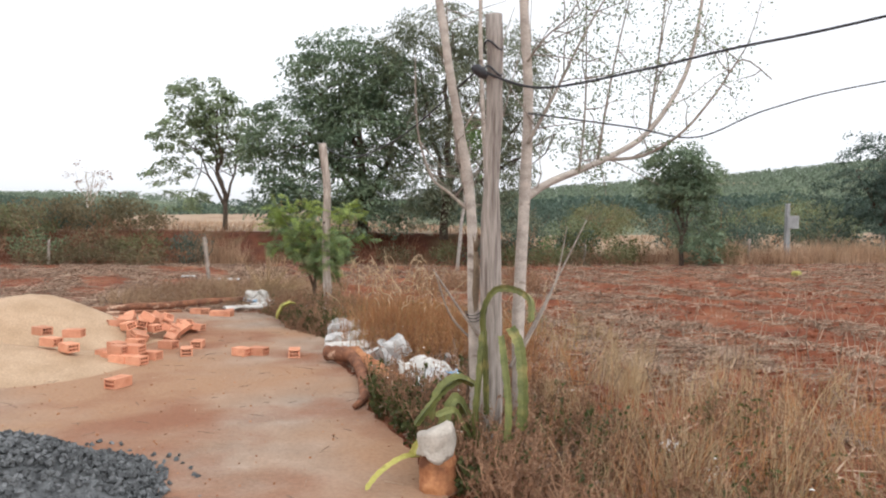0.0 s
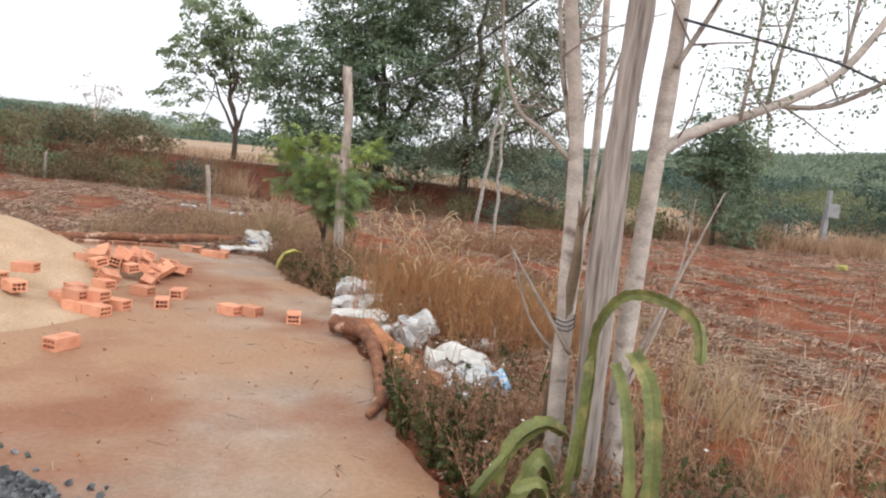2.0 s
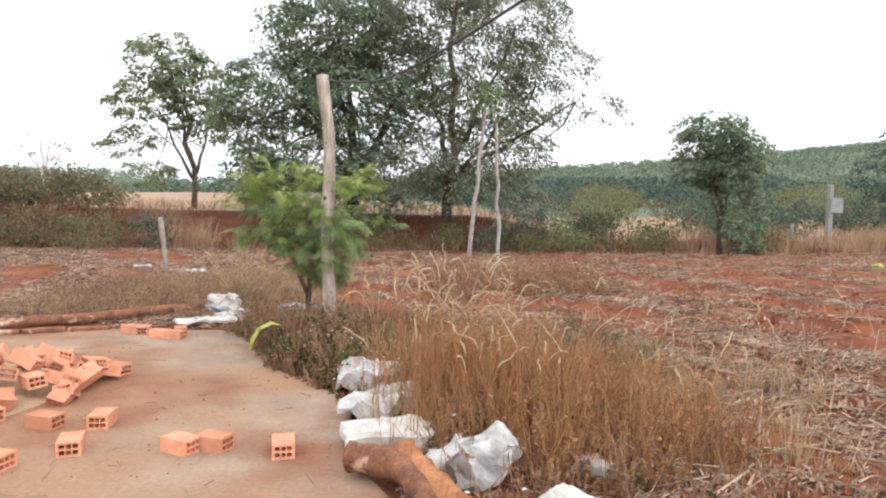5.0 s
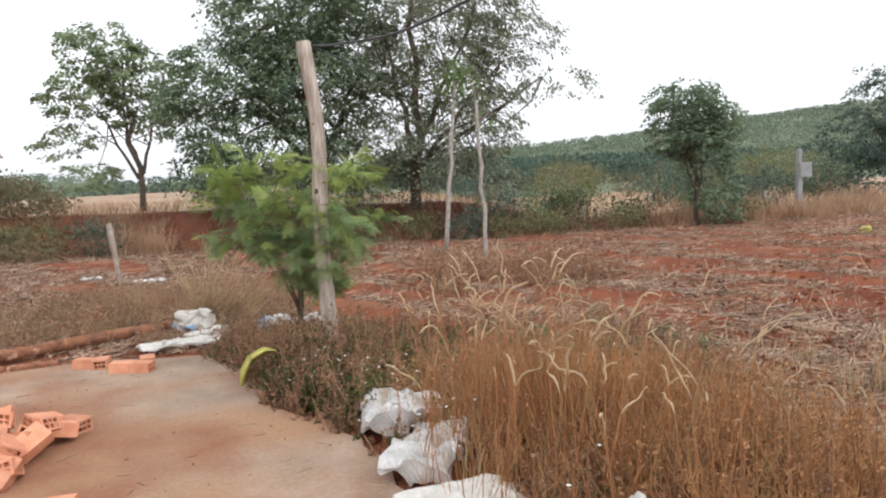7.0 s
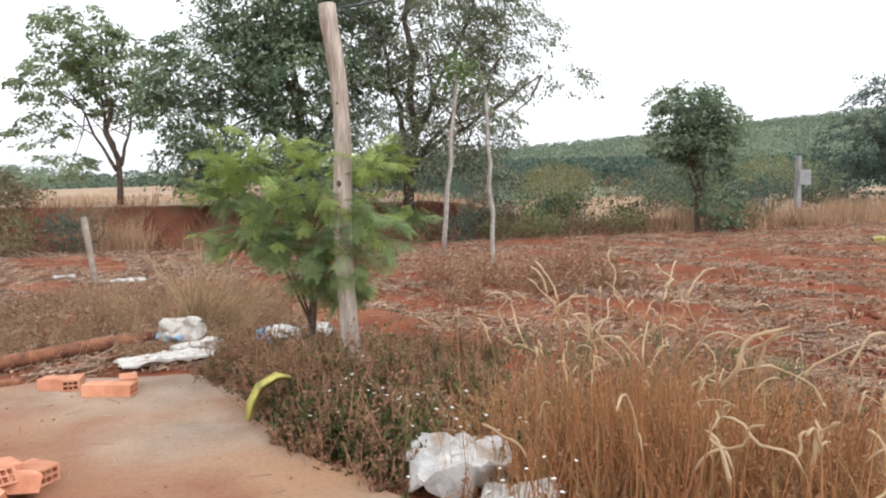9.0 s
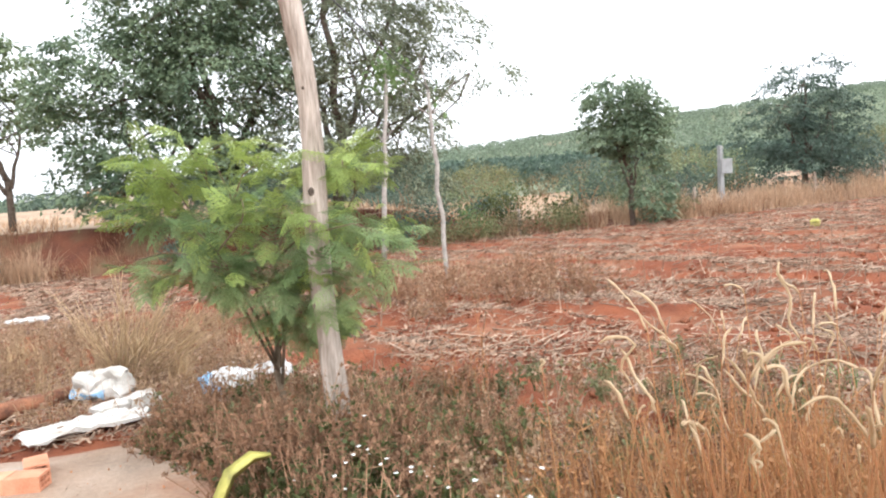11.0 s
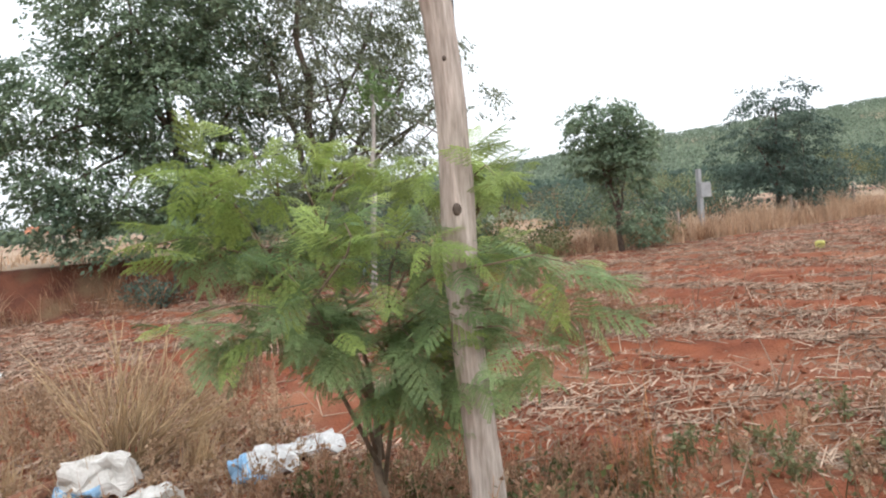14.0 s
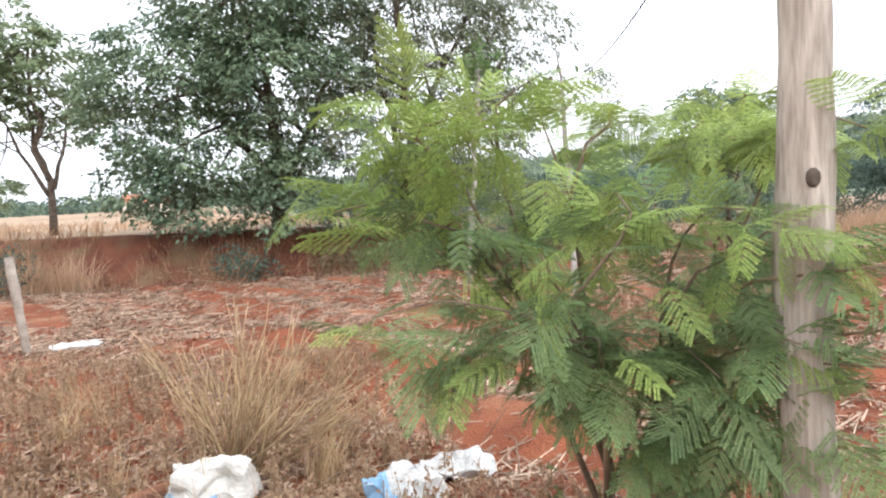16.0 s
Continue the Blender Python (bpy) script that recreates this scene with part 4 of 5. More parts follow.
# ---------- timber pole, trunk clump and cables ----------
def pole():
    ob = thing("timber_pole", (0.32, 4.2, 0), "split grey timber pole with a sawn top", "pole")
    rng = random.Random(5)
    bm = bmesh.new()
    pts = [(0.325 - 0.03 * f + 0.012 * math.sin(f * 9), 4.22 - 0.08 * f, -0.2 + 3.02 * f) for f in [i / 14 for i in range(15)]]
    radii = [0.063 if p[2] < 1.7 else 0.05 for p in pts]
    tube(bm, pts, radii, 14, 0.25, section=(1, 1.06, 0.97, 1.04, 0.86, 1.05, 1, 0.95, 1.05, 1, 0.9, 1.04, 1, 0.98))
    shaft = part("shaft", bm, GREY_WOOD, ob)
    for z in (2.46, 2.62):
        bm = bmesh.new()
        tube(bm, [(0.298 + 0.06 * math.cos(w), 4.15 + 0.06 * math.sin(w), z + 0.03 * math.sin(w * 2)) for w in [k * 0.4 for k in range(17)]], [0.006] * 17, 5)
        part("wire_binding", bm, CABLE, shaft, "dark wire wound round the pole")
    bm = bmesh.new()
    tube(bm, [(0.25, 4.1, 2.42), (0.22, 4.08, 2.44), (0.19, 4.07, 2.46), (0.16, 4.07, 2.47)], [0.02, 0.034, 0.034, 0.015], 8)
    part("insulator", bm, CABLE, ob, "dark knob insulator")


pole()


def trunk_clump():
    rng = random.Random(8)
    ob = thing("pale_barked_tree", (0.4, 4.4, 0), "pale smooth-barked tree with several bare stems", "tree")
    stems = (((0.24, 4.36, -0.1), (0.205, 4.36, 0.9), (0.18, 4.46, 1.65), (0.09, 4.47, 2.2), (0.0, 4.45, 2.7), (-0.12, 4.5, 3.6), (-0.2, 4.6, 5.0)),
             ((0.55, 4.42, -0.1), (0.515, 4.45, 0.7), (0.555, 4.49, 1.73), (0.565, 4.47, 2.4), (0.52, 4.42, 3.1), (0.55, 4.5, 4.2), (0.6, 4.5, 5.2)),
             ((0.27, 4.6, -0.1), (0.28, 4.6, 0.9), (0.30, 4.62, 1.7), (0.26, 4.62, 2.4), (0.24, 4.62, 3.1), (0.26, 4.65, 4.6)))
    for pts, r in zip(stems, (0.037, 0.041, 0.02)):
        bm = bmesh.new()
        pts = spline(pts, 5)
        tube(bm, pts, [r * (1.15 - 0.6 * i / len(pts)) * (1 + 0.07 * noise.noise(Vector((i * 0.7, r * 50, 0)))) for i in range(len(pts))], 12, 0.16)
        part("stem", bm, PALE_BARK, ob)
    branches = (((0.56, 4.49, 1.68), (0.74, 4.54, 1.8), (1.15, 4.7, 1.98), (1.5, 4.8, 2.2), (1.8, 4.9, 2.65), (1.95, 5.0, 3.2), (2.0, 5.0, 3.7), 0.03),
                ((1.15, 4.7, 1.98), (1.45, 4.78, 2.02), (1.75, 4.8, 2.2), (2.0, 4.8, 2.5), (2.2, 4.85, 2.75), (2.45, 4.9, 2.62), 0.014),
                ((1.1, 4.68, 1.96), (1.15, 4.7, 2.3), (1.25, 4.75, 2.8), (1.4, 4.8, 3.4), 0.012),
                ((0.95, 4.6, 1.88), (1.0, 4.65, 2.4), (1.0, 4.7, 3.3), 0.01),
                ((1.5, 4.8, 2.2), (1.6, 4.9, 2.8), (1.7, 5, 3.5), 0.011),
                ((0.56, 4.42, 2.05), (0.75, 4.5, 2.4), (1.0, 4.6, 2.9), (1.3, 4.7, 3.4), 0.014),
                ((0.55, 4.42, 2.6), (0.7, 4.45, 2.8), (0.95, 4.5, 3.0), 0.01),
                ((0.16, 4.45, 1.6), (0.03, 4.52, 1.72), (-0.1, 4.66, 1.85), (-0.2, 4.7, 2.2), (-0.22, 4.7, 2.7), 0.014),
                ((0.15, 4.46, 1.7), (0.08, 4.55, 2.05), (0.04, 4.7, 2.5), (0.0, 4.7, 3.1), 0.014),
                ((0.1, 4.47, 2.1), (0.3, 4.7, 2.5), (0.5, 4.8, 3.1), 0.008),
                ((0.3, 4.62, 1.9), (0.42, 4.7, 2.3), (0.6, 4.8, 3.0), 0.008),
                ((0.24, 4.3, 0.75), (0.06, 4.34, 1.0), (-0.07, 4.38, 1.19), 0.012), ((0.22, 4.35, 0.7), (0.05, 4.38, 0.88), (-0.06, 4.37, 1.18), 0.01),
                ((0.45, 4.3, 0.55), (0.7, 4.6, 0.9), (1.1, 5.0, 1.55), 0.014), ((0.5, 4.3, 0.6), (0.8, 4.7, 1.05), (0.95, 5.0, 1.5), 0.009))
    ends = []
    for one in branches:
        pts, r = spline(one[:-1], 4), one[-1]
        bm = bmesh.new()
        tube(bm, pts, [r * (1 - 0.7 * i / (len(pts) - 1)) for i in range(len(pts))], 7, 0.15)
        for _ in range(11 if r > 0.009 and pts[-1].z > 2 else 0):
            i = rng.randrange(1, len(pts))
            a = pts[i - 1].lerp(pts[i], rng.random())
            b = a + (any_way(rng) + Vector((0.2, 0, 0.3))) * rng.uniform(0.2, 0.5)
            tube(bm, bend(a, b, 3, 0.08, rng), [0.005, 0.004, 0.003, 0.002], 4)
            if b.x > 0.8:
                ends.append((a, b))
        part("branch", bm, PALE_BARK if r > 0.02 else GREY_TWIG, ob)
    leaves = Blades()
    for a, b in ends:
        for _ in range(85):
            p = a.lerp(b, rng.uniform(0.2, 1.15)) + any_way(rng) * 0.12
            g = (any_way(rng) + Vector((0, 0, -0.6))).normalized()
            leaves.leaf(p, g, g.cross(any_way(rng)).normalized(), rng.uniform(0.012, 0.03), 0.3)
    leaves.make("foliage", LEAF_MID, ob)
    bm = bmesh.new()
    tube(bm, [(0.19, 4.42, 0.3), (0.2, 4.36, 0.8), (0.22, 4.33, 1.15), (0.21, 4.3, 1.36)], [0.024, 0.026, 0.022, 0.013], 10, 0.5)
    for a in ((0.19, 4.29, 1.42), (0.235, 4.28, 1.4), (0.22, 4.31, 1.45)):
        tube(bm, [(0.21, 4.29, 1.32), a], [0.011, 0.004], 6)
    part("dead_stub", bm, BUSH_STEM, ob, "broken dark stub")
    bm = bmesh.new()
    for z in (0.86, 0.88, 0.9):
        tube(bm, [(0.2 + 0.055 * math.cos(w), 4.36 + 0.06 * math.sin(w), z + 0.012 * math.sin(w * 2 + z * 9)) for w in [k * 0.4 for k in range(17)]], [0.0028] * 17, 5)
    part("wire_tie", bm, CABLE, ob, "dark wire tied round the stems")


trunk_clump()


def cable(name, points, r, label):
    bm = bmesh.new()
    fine = spline(points, 8)
    tube(bm, fine, [r] * len(fine), 6)
    tagged(part(name, bm, CABLE), label, "cable")


cable("power_cable", [(0.2, 4.08, 2.46), (0.6, 4.12, 2.36), (1.2, 3.95, 2.44), (1.67, 3.8, 2.53), (2.42, 3.6, 2.66), (4.5, 3.0, 3.1), (9, 1.8, 4.2)], 0.008, "thick black cable hung from the timber pole")
cable("power_cable", [(0.2, 4.08, 2.46), (-0.4, 5.9, 2.3), (-1.1, 8.0, 2.35), (-1.6, 9.5, 2.6), (-1.86, 10.3, 2.78)], 0.007, "black cable sagging between pole and post")
cable("power_cable", [(-1.84, 10.4, 2.78), (-0.9, 12.8, 2.85), (0.1, 15.6, 3.1), (0.74, 17.9, 3.4)], 0.006, "black cable running on to the bare trunk")
cable("thin_wire", [(0.56, 4.4, 2.25), (1.3, 4.6, 2.2), (1.9, 4.9, 2.18), (2.5, 5.0, 2.42), (3.72, 5.5, 2.76), (7, 6.0, 3.4)], 0.006, "thin dark wire behind the cable")


def timber_post():
    ob = thing("timber_post", (-1.87, 10.47, 0), "weathered grey timber post with a bent top", "post")
    bm = bmesh.new()
    pts, radii = [], []
    for i in range(25):
        f = i / 24
        z = -0.2 + 3.05 * f
        pts.append((-1.85 - 0.03 * f + 0.012 * math.sin(z * 4) - (0.05 * max(0, z - 2.3) / 0.55 if z > 2.3 else 0), 10.47, z))
        radii.append(0.070 - 0.012 * f + 0.004 * math.sin(z * 5.3))
    tube(bm, pts, radii, 18, 0.12, section=(1, 1.05, 1, 0.84, 1.03, 1.06, 0.96, 1, 1.05, 0.9, 1, 1.04, 1.02, 0.88, 1.04, 1, 1.05, 0.95))
    shaft = part("shaft", bm, POST_WOOD, ob)
    for z, r in ((1.58, 0.022), (2.15, 0.009)):
        bm = bmesh.new()
        bmesh.ops.create_uvsphere(bm, u_segments=10, v_segments=6, radius=r, matrix=Matrix.Translation((-1.89, 10.412, z)) @ Matrix.Diagonal((1, 0.5, 1.2, 1)))
        part("knot", bm, DARK_BARK, shaft, "dark round knot")


timber_post()


# ---------- feathery bush ----------
def frond_mesh(seed, pairs, long, mat):
    """A twice-divided leaf: a midrib with pairs of side ribs set with leaflets."""
    rng = random.Random(seed)
    b = Blades()
    b.bar(Vector((0, 0, 0)), Vector((0, long, 0)), 0.0016)
    for i in range(pairs):
        f = 0.22 + 0.78 * i / (pairs - 1)
        root = Vector((0, long * f, -0.05 * long * f * f))
        for s in (-1, 1):
            w = radians(64 - 30 * f) * s
            way = Vector((math.sin(w), math.cos(w), -0.12)).normalized()
            reach = long * 0.5 * (1 - 0.5 * abs(f - 0.4))
            b.bar(root, root + way * reach, 0.0007)
            for k in range(13):
                g = (k + 1) / 13
                p = root + way * reach * g + Vector((0, 0, -0.012 * g * g))
                across = Vector((way.y, -way.x, 0))
                for q in (-1, 1):
                    d = (across * q + way * 0.55 + Vector((0, 0, rng.uniform(-0.15, 0.25)))).normalized()
                    b.leaf(p, d, way, 0.0108, 0.36)
    data = bpy.data.meshes.new("frond")
    data.from_pydata(b.v, [], b.f)
    data.materials.append(mat)
    return data


def feathery_bush():
    rng = random.Random(17)
    base = Vector((-2.15, 11.0, 0.0))
    ob = thing("feathery_bush", base, "bright green feathery-leaved bush beside the timber post", "bush")
    meshes = [frond_mesh(1, 6, 0.18, FEATHER), frond_mesh(2, 5, 0.15, FEATHER), frond_mesh(3, 7, 0.21, FEATHER),
              frond_mesh(4, 6, 0.17, FEATHER_YOUNG), frond_mesh(5, 5, 0.14, FEATHER_YOUNG), frond_mesh(6, 7, 0.19, FEATHER_YOUNG)]
    tips = [(-1.85, 10.3, 0.95), (-1.62, 9.95, 1.36), (-1.6, 10.0, 1.2), (-1.75, 10.05, 1.1), (-2.7, 10.9, 2.1), (-2.3, 11.0, 2.1), (-2.95, 10.95, 1.85), (-1.6, 10.9, 1.95), (-2.95, 10.8, 2.05), (-3.2, 10.9, 1.65), (-3.1, 10.7, 1.3), (-2.75, 10.6, 1.85), (-2.5, 10.7, 1.95), (-2.2, 10.8, 1.95), (-1.95, 10.75, 1.8), (-1.7, 10.8, 1.8), (-1.4, 10.9, 1.85),
            (-1.3, 10.95, 1.4), (-2.8, 10.5, 1.2), (-2.55, 10.45, 1.2), (-2.2, 10.45, 1.4), (-1.9, 10.55, 1.1), (-1.6, 10.8, 1.05), (-2.4, 11.2, 1.7), (-2.8, 11.3, 1.5), (-2.0, 11.3, 1.6),
            (-2.75, 10.7, 1.55), (-1.75, 10.7, 1.45), (-2.65, 10.35, 1.5), (-2.35, 10.5, 1.65), (-2.1, 10.4, 1.1), (-2.45, 10.4, 1.15), (-2.3, 10.5, 0.85), (-1.75, 10.55, 0.85), (-2.0, 10.5, 0.7),
            (-2.1, 10.6, 0.9), (-1.8, 10.75, 0.8), (-2.0, 10.7, 1.25), (-2.3, 10.7, 1.2), (-1.65, 10.75, 1.2), (-2.55, 10.8, 1.4), (-2.05, 10.35, 1.55), (-1.82, 10.27, 1.45), (-1.95, 10.28, 1.2), (-1.72, 10.3, 1.75)]
    spots, limbs = [], []
    tips = tips[4:] + tips[:4]
    tips = tips[::4] + tips[1::4] + tips[2::4] + tips[3::4]
    bm = bmesh.new()
    tube(bm, [base - Vector((0.05, 0, 0.1)), base + Vector((0.02, 0, 0.2)), base + Vector((-0.02, 0, 0.45)), base + Vector((0, 0, 0.7))], [0.03, 0.026, 0.022, 0.016], 8, 0.3)
    part("trunk", bm, BUSH_STEM, ob)
    for tip in tips:
        tip = base + Vector((0.03, 0.1, 1.13)) + (Vector(tip) - base - Vector((0, 0, 1.15))) * (0.84 if tip[0] < -2.15 else 1.0 if tip[1] < 10.2 else 0.95)
        bm = bmesh.new()
        if len(limbs) < 7:
            low = base + Vector((rng.uniform(-.02, .02), rng.uniform(-.02, .02), rng.uniform(0.35, 0.68)))
        else:
            low = min((p for limb in limbs for p in limb), key=lambda p: (p - tip).length + 2 * max(0, p.z - tip.z + 0.15))
        mid = low.lerp(tip, 0.5) + Vector((rng.gauss(0, .06), rng.gauss(0, .06), 0.1))
        pts = [low, low.lerp(mid, 0.5) + Vector((rng.gauss(0, .03), 0, 0.05)), mid, mid.lerp(tip, 0.5) + Vector((0, rng.gauss(0, .03), 0.04)), tip]
        first = len(limbs) < 7
        tube(bm, pts, [0.012, 0.0095, 0.007, 0.005, 0.0025] if first else [0.006, 0.005, 0.004, 0.003, 0.0018], 6, 0.2)
        stem = part("stem", bm, BUSH_STEM, ob)
        if first:
            limbs.append([pts[1], pts[2], pts[3]])
        for f, n in ((0.3, 2), (0.5, 3), (0.7, 3), (0.85, 3), (0.95, 3), (1.0, 4)):
            p = pts[2].lerp(tip, (f - 0.5) * 2)
            spots += [(p, (tip - mid).normalized(), stem)] * n
    for i, (p, way, stem) in enumerate(spots):
        at = p + any_way(rng) * rng.uniform(0.01, 0.12)
        young = at.z > 1.3 + rng.uniform(-0.1, 0.5) or rng.random() < 0.08
        frond = new("frond", meshes[i % 3 + (3 if young else 0)])
        frond.parent = stem
        d = way * 0.55 + any_way(rng)
        d = Vector((d.x, d.y, d.z * 0.6 - 0.05)).normalized()
        turn = d.to_track_quat("Y", "Z").to_matrix().to_4x4()
        frond.matrix_basis = Matrix.Translation(at) @ turn @ pose(0, 0, 0, rng.uniform(-28, 8), rng.uniform(-30, 30), 0) @ Matrix.Scale(rng.uniform(0.65, 1.08), 4)


feathery_bush()


# ---------- dragon-fruit cactus and plaster stump ----------
def cactus():
    ob = thing("climbing_cactus", (0.3, 4.1, 0), "three-ribbed climbing cactus, green and yellowing", "cactus")
    arms = (((0.28, 4.05, 0.3), (0.26, 3.95, 0.7), (0.24, 3.88, 0.95), (0.3, 3.8, 1.1), (0.4, 3.7, 1.12), (0.47, 3.55, 1.08), (0.46, 3.45, 0.97), 0.024, CACTUS),
            ((0.24, 3.95, 0.0), (0.2, 3.85, 0.3), (0.22, 3.85, 0.6), (0.24, 3.9, 0.85), 0.026, CACTUS),
            ((0.42, 4.0, 0.85), (0.46, 3.85, 0.75), (0.47, 3.75, 0.5), (0.46, 3.72, 0.3), 0.04, CACTUS),
            ((0.36, 4.0, 0.8), (0.36, 3.8, 0.7), (0.38, 3.7, 0.45), (0.37, 3.66, 0.25), 0.026, CACTUS),
            ((0.2, 4.0, 0.5), (0.08, 3.92, 0.56), (-0.03, 3.88, 0.48), (-0.06, 3.86, 0.32), 0.03, CACTUS), ((0.1, 3.9, 0.08), (-0.02, 3.8, 0.26), (-0.12, 3.74, 0.24), (-0.18, 3.72, 0.14), 0.026, YELLOW_STEM),
            ((0.15, 4.0, 0.55), (0.02, 3.9, 0.5), (-0.1, 3.82, 0.38), (-0.16, 3.8, 0.3), 0.026, CACTUS),
            ((0.2, 4.0, 0.2), (0.08, 3.85, 0.45), (0.0, 3.8, 0.3), (-0.05, 3.75, 0.15), 0.04, CACTUS),
            ((-0.02, 3.85, 0.1), (-0.2, 3.68, 0.16), (-0.34, 3.6, 0.1), (-0.42, 3.56, 0.01), 0.020, YELLOW_STEM),
            ((0.22, 4.0, 0.1), (0.12, 3.8, 0.3), (0.06, 3.7, 0.42), (-0.04, 3.66, 0.4), 0.024, CACTUS))
    for *pts, r, mat in arms:
        fine = spline(pts, 9)
        bm = bmesh.new()
        n = len(fine)
        tube(bm, fine, [r * 0.76 * (1 + 0.12 * math.sin(i * 2.1)) * (0.4 if i == n - 1 else 0.75 if i == n - 2 else 1) for i in range(n)], 6, 0.08, section=(1.2, 0.3))
        part("stem", bm, mat, ob, smooth=False)
    leaf_ob = thing("yellow_cactus_stem", (-2.5, 9.75, 0.1), "yellowed cactus stem lying among dry weeds", "cactus")
    bm = bmesh.new()
    tube(bm, [(-2.47, 9.7, 0.12), (-2.45, 9.72, 0.22), (-2.4, 9.76, 0.31), (-2.3, 9.8, 0.36), (-2.22, 9.85, 0.34)], [0.015, 0.03, 0.032, 0.028, 0.01], 6, 0.1, section=(1.2, 0.4))
    part("stem", bm, YELLOW_STEM, leaf_ob)


cactus()


def plaster_stump():
    ob = thing("broken_pillar_stub", (-0.02, 3.62, 0), "broken stub of pillar, plaster over orange clay", "pillar stub")
    for name, z0, z1, mat, r, seed in (("clay_core", -0.03, 0.24, ORANGE_LOG, 0.10, 1), ("plaster_cap", 0.2, 0.35, PLASTER, 0.106, 2)):
        bm = bmesh.new()
        n = 12
        pts = [(-0.02 - 0.05 * (z0 + (z1 - z0) * i / n), 3.62, z0 + (z1 - z0) * i / n) for i in range(n + 1)]
        tube(bm, pts, [r * (0.6 if i == n else 0.9 if i == n - 1 else 1) for i in range(n + 1)], 28, 0.05)
        for v in bm.verts:
            p = v.co * 14 + Vector((seed * 5, 0, 0))
            v.co += Vector((noise.noise(p), noise.noise(p + Vector((7, 0, 0))), 0.7 * noise.noise(p + Vector((0, 7, 0))))) * 0.02
            if seed == 2:
                w = math.atan2(v.co.y - 3.62, v.co.x + 0.03)
                rag = 0.03 * math.sin(w * 2 + 1) + 0.02 * math.sin(w * 5) + 0.01 * math.sin(w * 11)
                v.co.z += rag * (1 - (v.co.z - 0.15) / 0.2)
                v.co.z += 0.03 * math.sin(w + 2) * (v.co.z - 0.15) / 0.2
        part(name, bm, mat, ob)


plaster_stump()


# ---------- heaps ----------
def heap(name, x, y, r, tall, mat, seed, label, category, squash=1.0, power=1.0):
    bm = bmesh.new()
    rings = [[bm.verts.new((x, y, tall))]]
    for i in range(1, 31):
        f = i / 30
        ring = []
        for k in range(64):
            w = 2 * math.pi * k / 64
            v = Vector((math.cos(w), math.sin(w), 0))
            out = r * f * (1 + 0.18 * noise.noise(v * 1.1 + Vector((seed, 0, 0))))
            p = Vector((x + v.x * out, y + v.y * out * squash, 0))
            z = tall * (0.5 + 0.5 * math.cos(math.pi * f ** power)) + 0.03 * noise.noise(p * 3) * (1 - f) + 0.012 * noise.noise(p * 11) * (1 - f)
            ring.append(bm.verts.new((p.x, p.y, z - 0.02 * (i == 30))))
        rings.append(ring)
    for k in range(64):
        bm.faces.new((rings[0][0], rings[1][k], rings[1][(k + 1) % 64]))
    for a, b in zip(rings[1:], rings[2:]):
        for k in range(64):
            bm.faces.new((a[k], b[k], b[(k + 1) % 64], a[(k + 1) % 64]))
    return bm


part("sand_heap", heap("sand", -5.35, 8.4, 1.75, 0.57, SAND, 1, "", ""), SAND)
tagged(bpy.data.objects["sand_heap"], "rounded heap of yellow building sand", "sand heap", kind="stuff")
part("spread_sand", heap("sand", -5.0, 6.7, 1.75, 0.22, SAND, 4, "", "", 0.75), SAND)
tagged(bpy.data.objects["spread_sand"], "low spread mound of building sand", "sand heap", kind="stuff")


def gravel():
    rng = random.Random(13)
    v, f = [], []
    cx, cy, r, tall = -2.4, 3.42, 0.9, 0.31
    for i in range(4600):
        w, d = rng.uniform(0, 6.283), rng.random() ** 0.55 * (1.0 if i < 4300 else 1.22)
        x, y = cx + r * d * math.cos(w), cy + r * d * math.sin(w) * 0.85
        z = tall * (0.5 + 0.5 * math.cos(math.pi * min(1, d) ** 1.1)) + rng.uniform(-0.012, 0.012)
        s = rng.uniform(0.010, 0.024)
        turn = Euler((rng.uniform(0, 6), rng.uniform(0, 6), rng.uniform(0, 6))).to_matrix()
        n = len(v)
        for p in ((1, 0, 0), (-1, 0, 0), (0, 1, 0), (0, -1, 0), (0.2, 0.1, 0.8), (-0.1, -0.2, -0.8), (0.6, 0.6, 0.5), (-0.6, -0.5, 0.6)):
            q = turn @ (Vector(p) * s * rng.uniform(0.75, 1.2))
            v.append((x + q.x, y + q.y, max(0.002, z + s * 0.4 + q.z)))
        for t in ((4, 6, 2), (4, 0, 6), (6, 0, 2), (4, 2, 7), (7, 2, 1), (7, 1, 3), (4, 7, 3), (4, 3, 0), (5, 2, 0), (5, 1, 2), (5, 3, 1), (5, 0, 3)):
            f.append(tuple(n + k for k in t))
    bm = heap("core", cx, cy, r * 0.98, tall * 0.93, STONE, 2, "", "", 0.85, 1.1)
    n = len(v)
    bm.verts.index_update()
    v += [tuple(p.co) for p in bm.verts]
    f += [tuple(n + p.index for p in face.verts) for face in bm.faces]
    bm.free()
    tagged(raw("gravel_heap", v, f, STONE), "heap of dark grey crushed stone on the slab", "gravel heap", kind="stuff")


gravel()


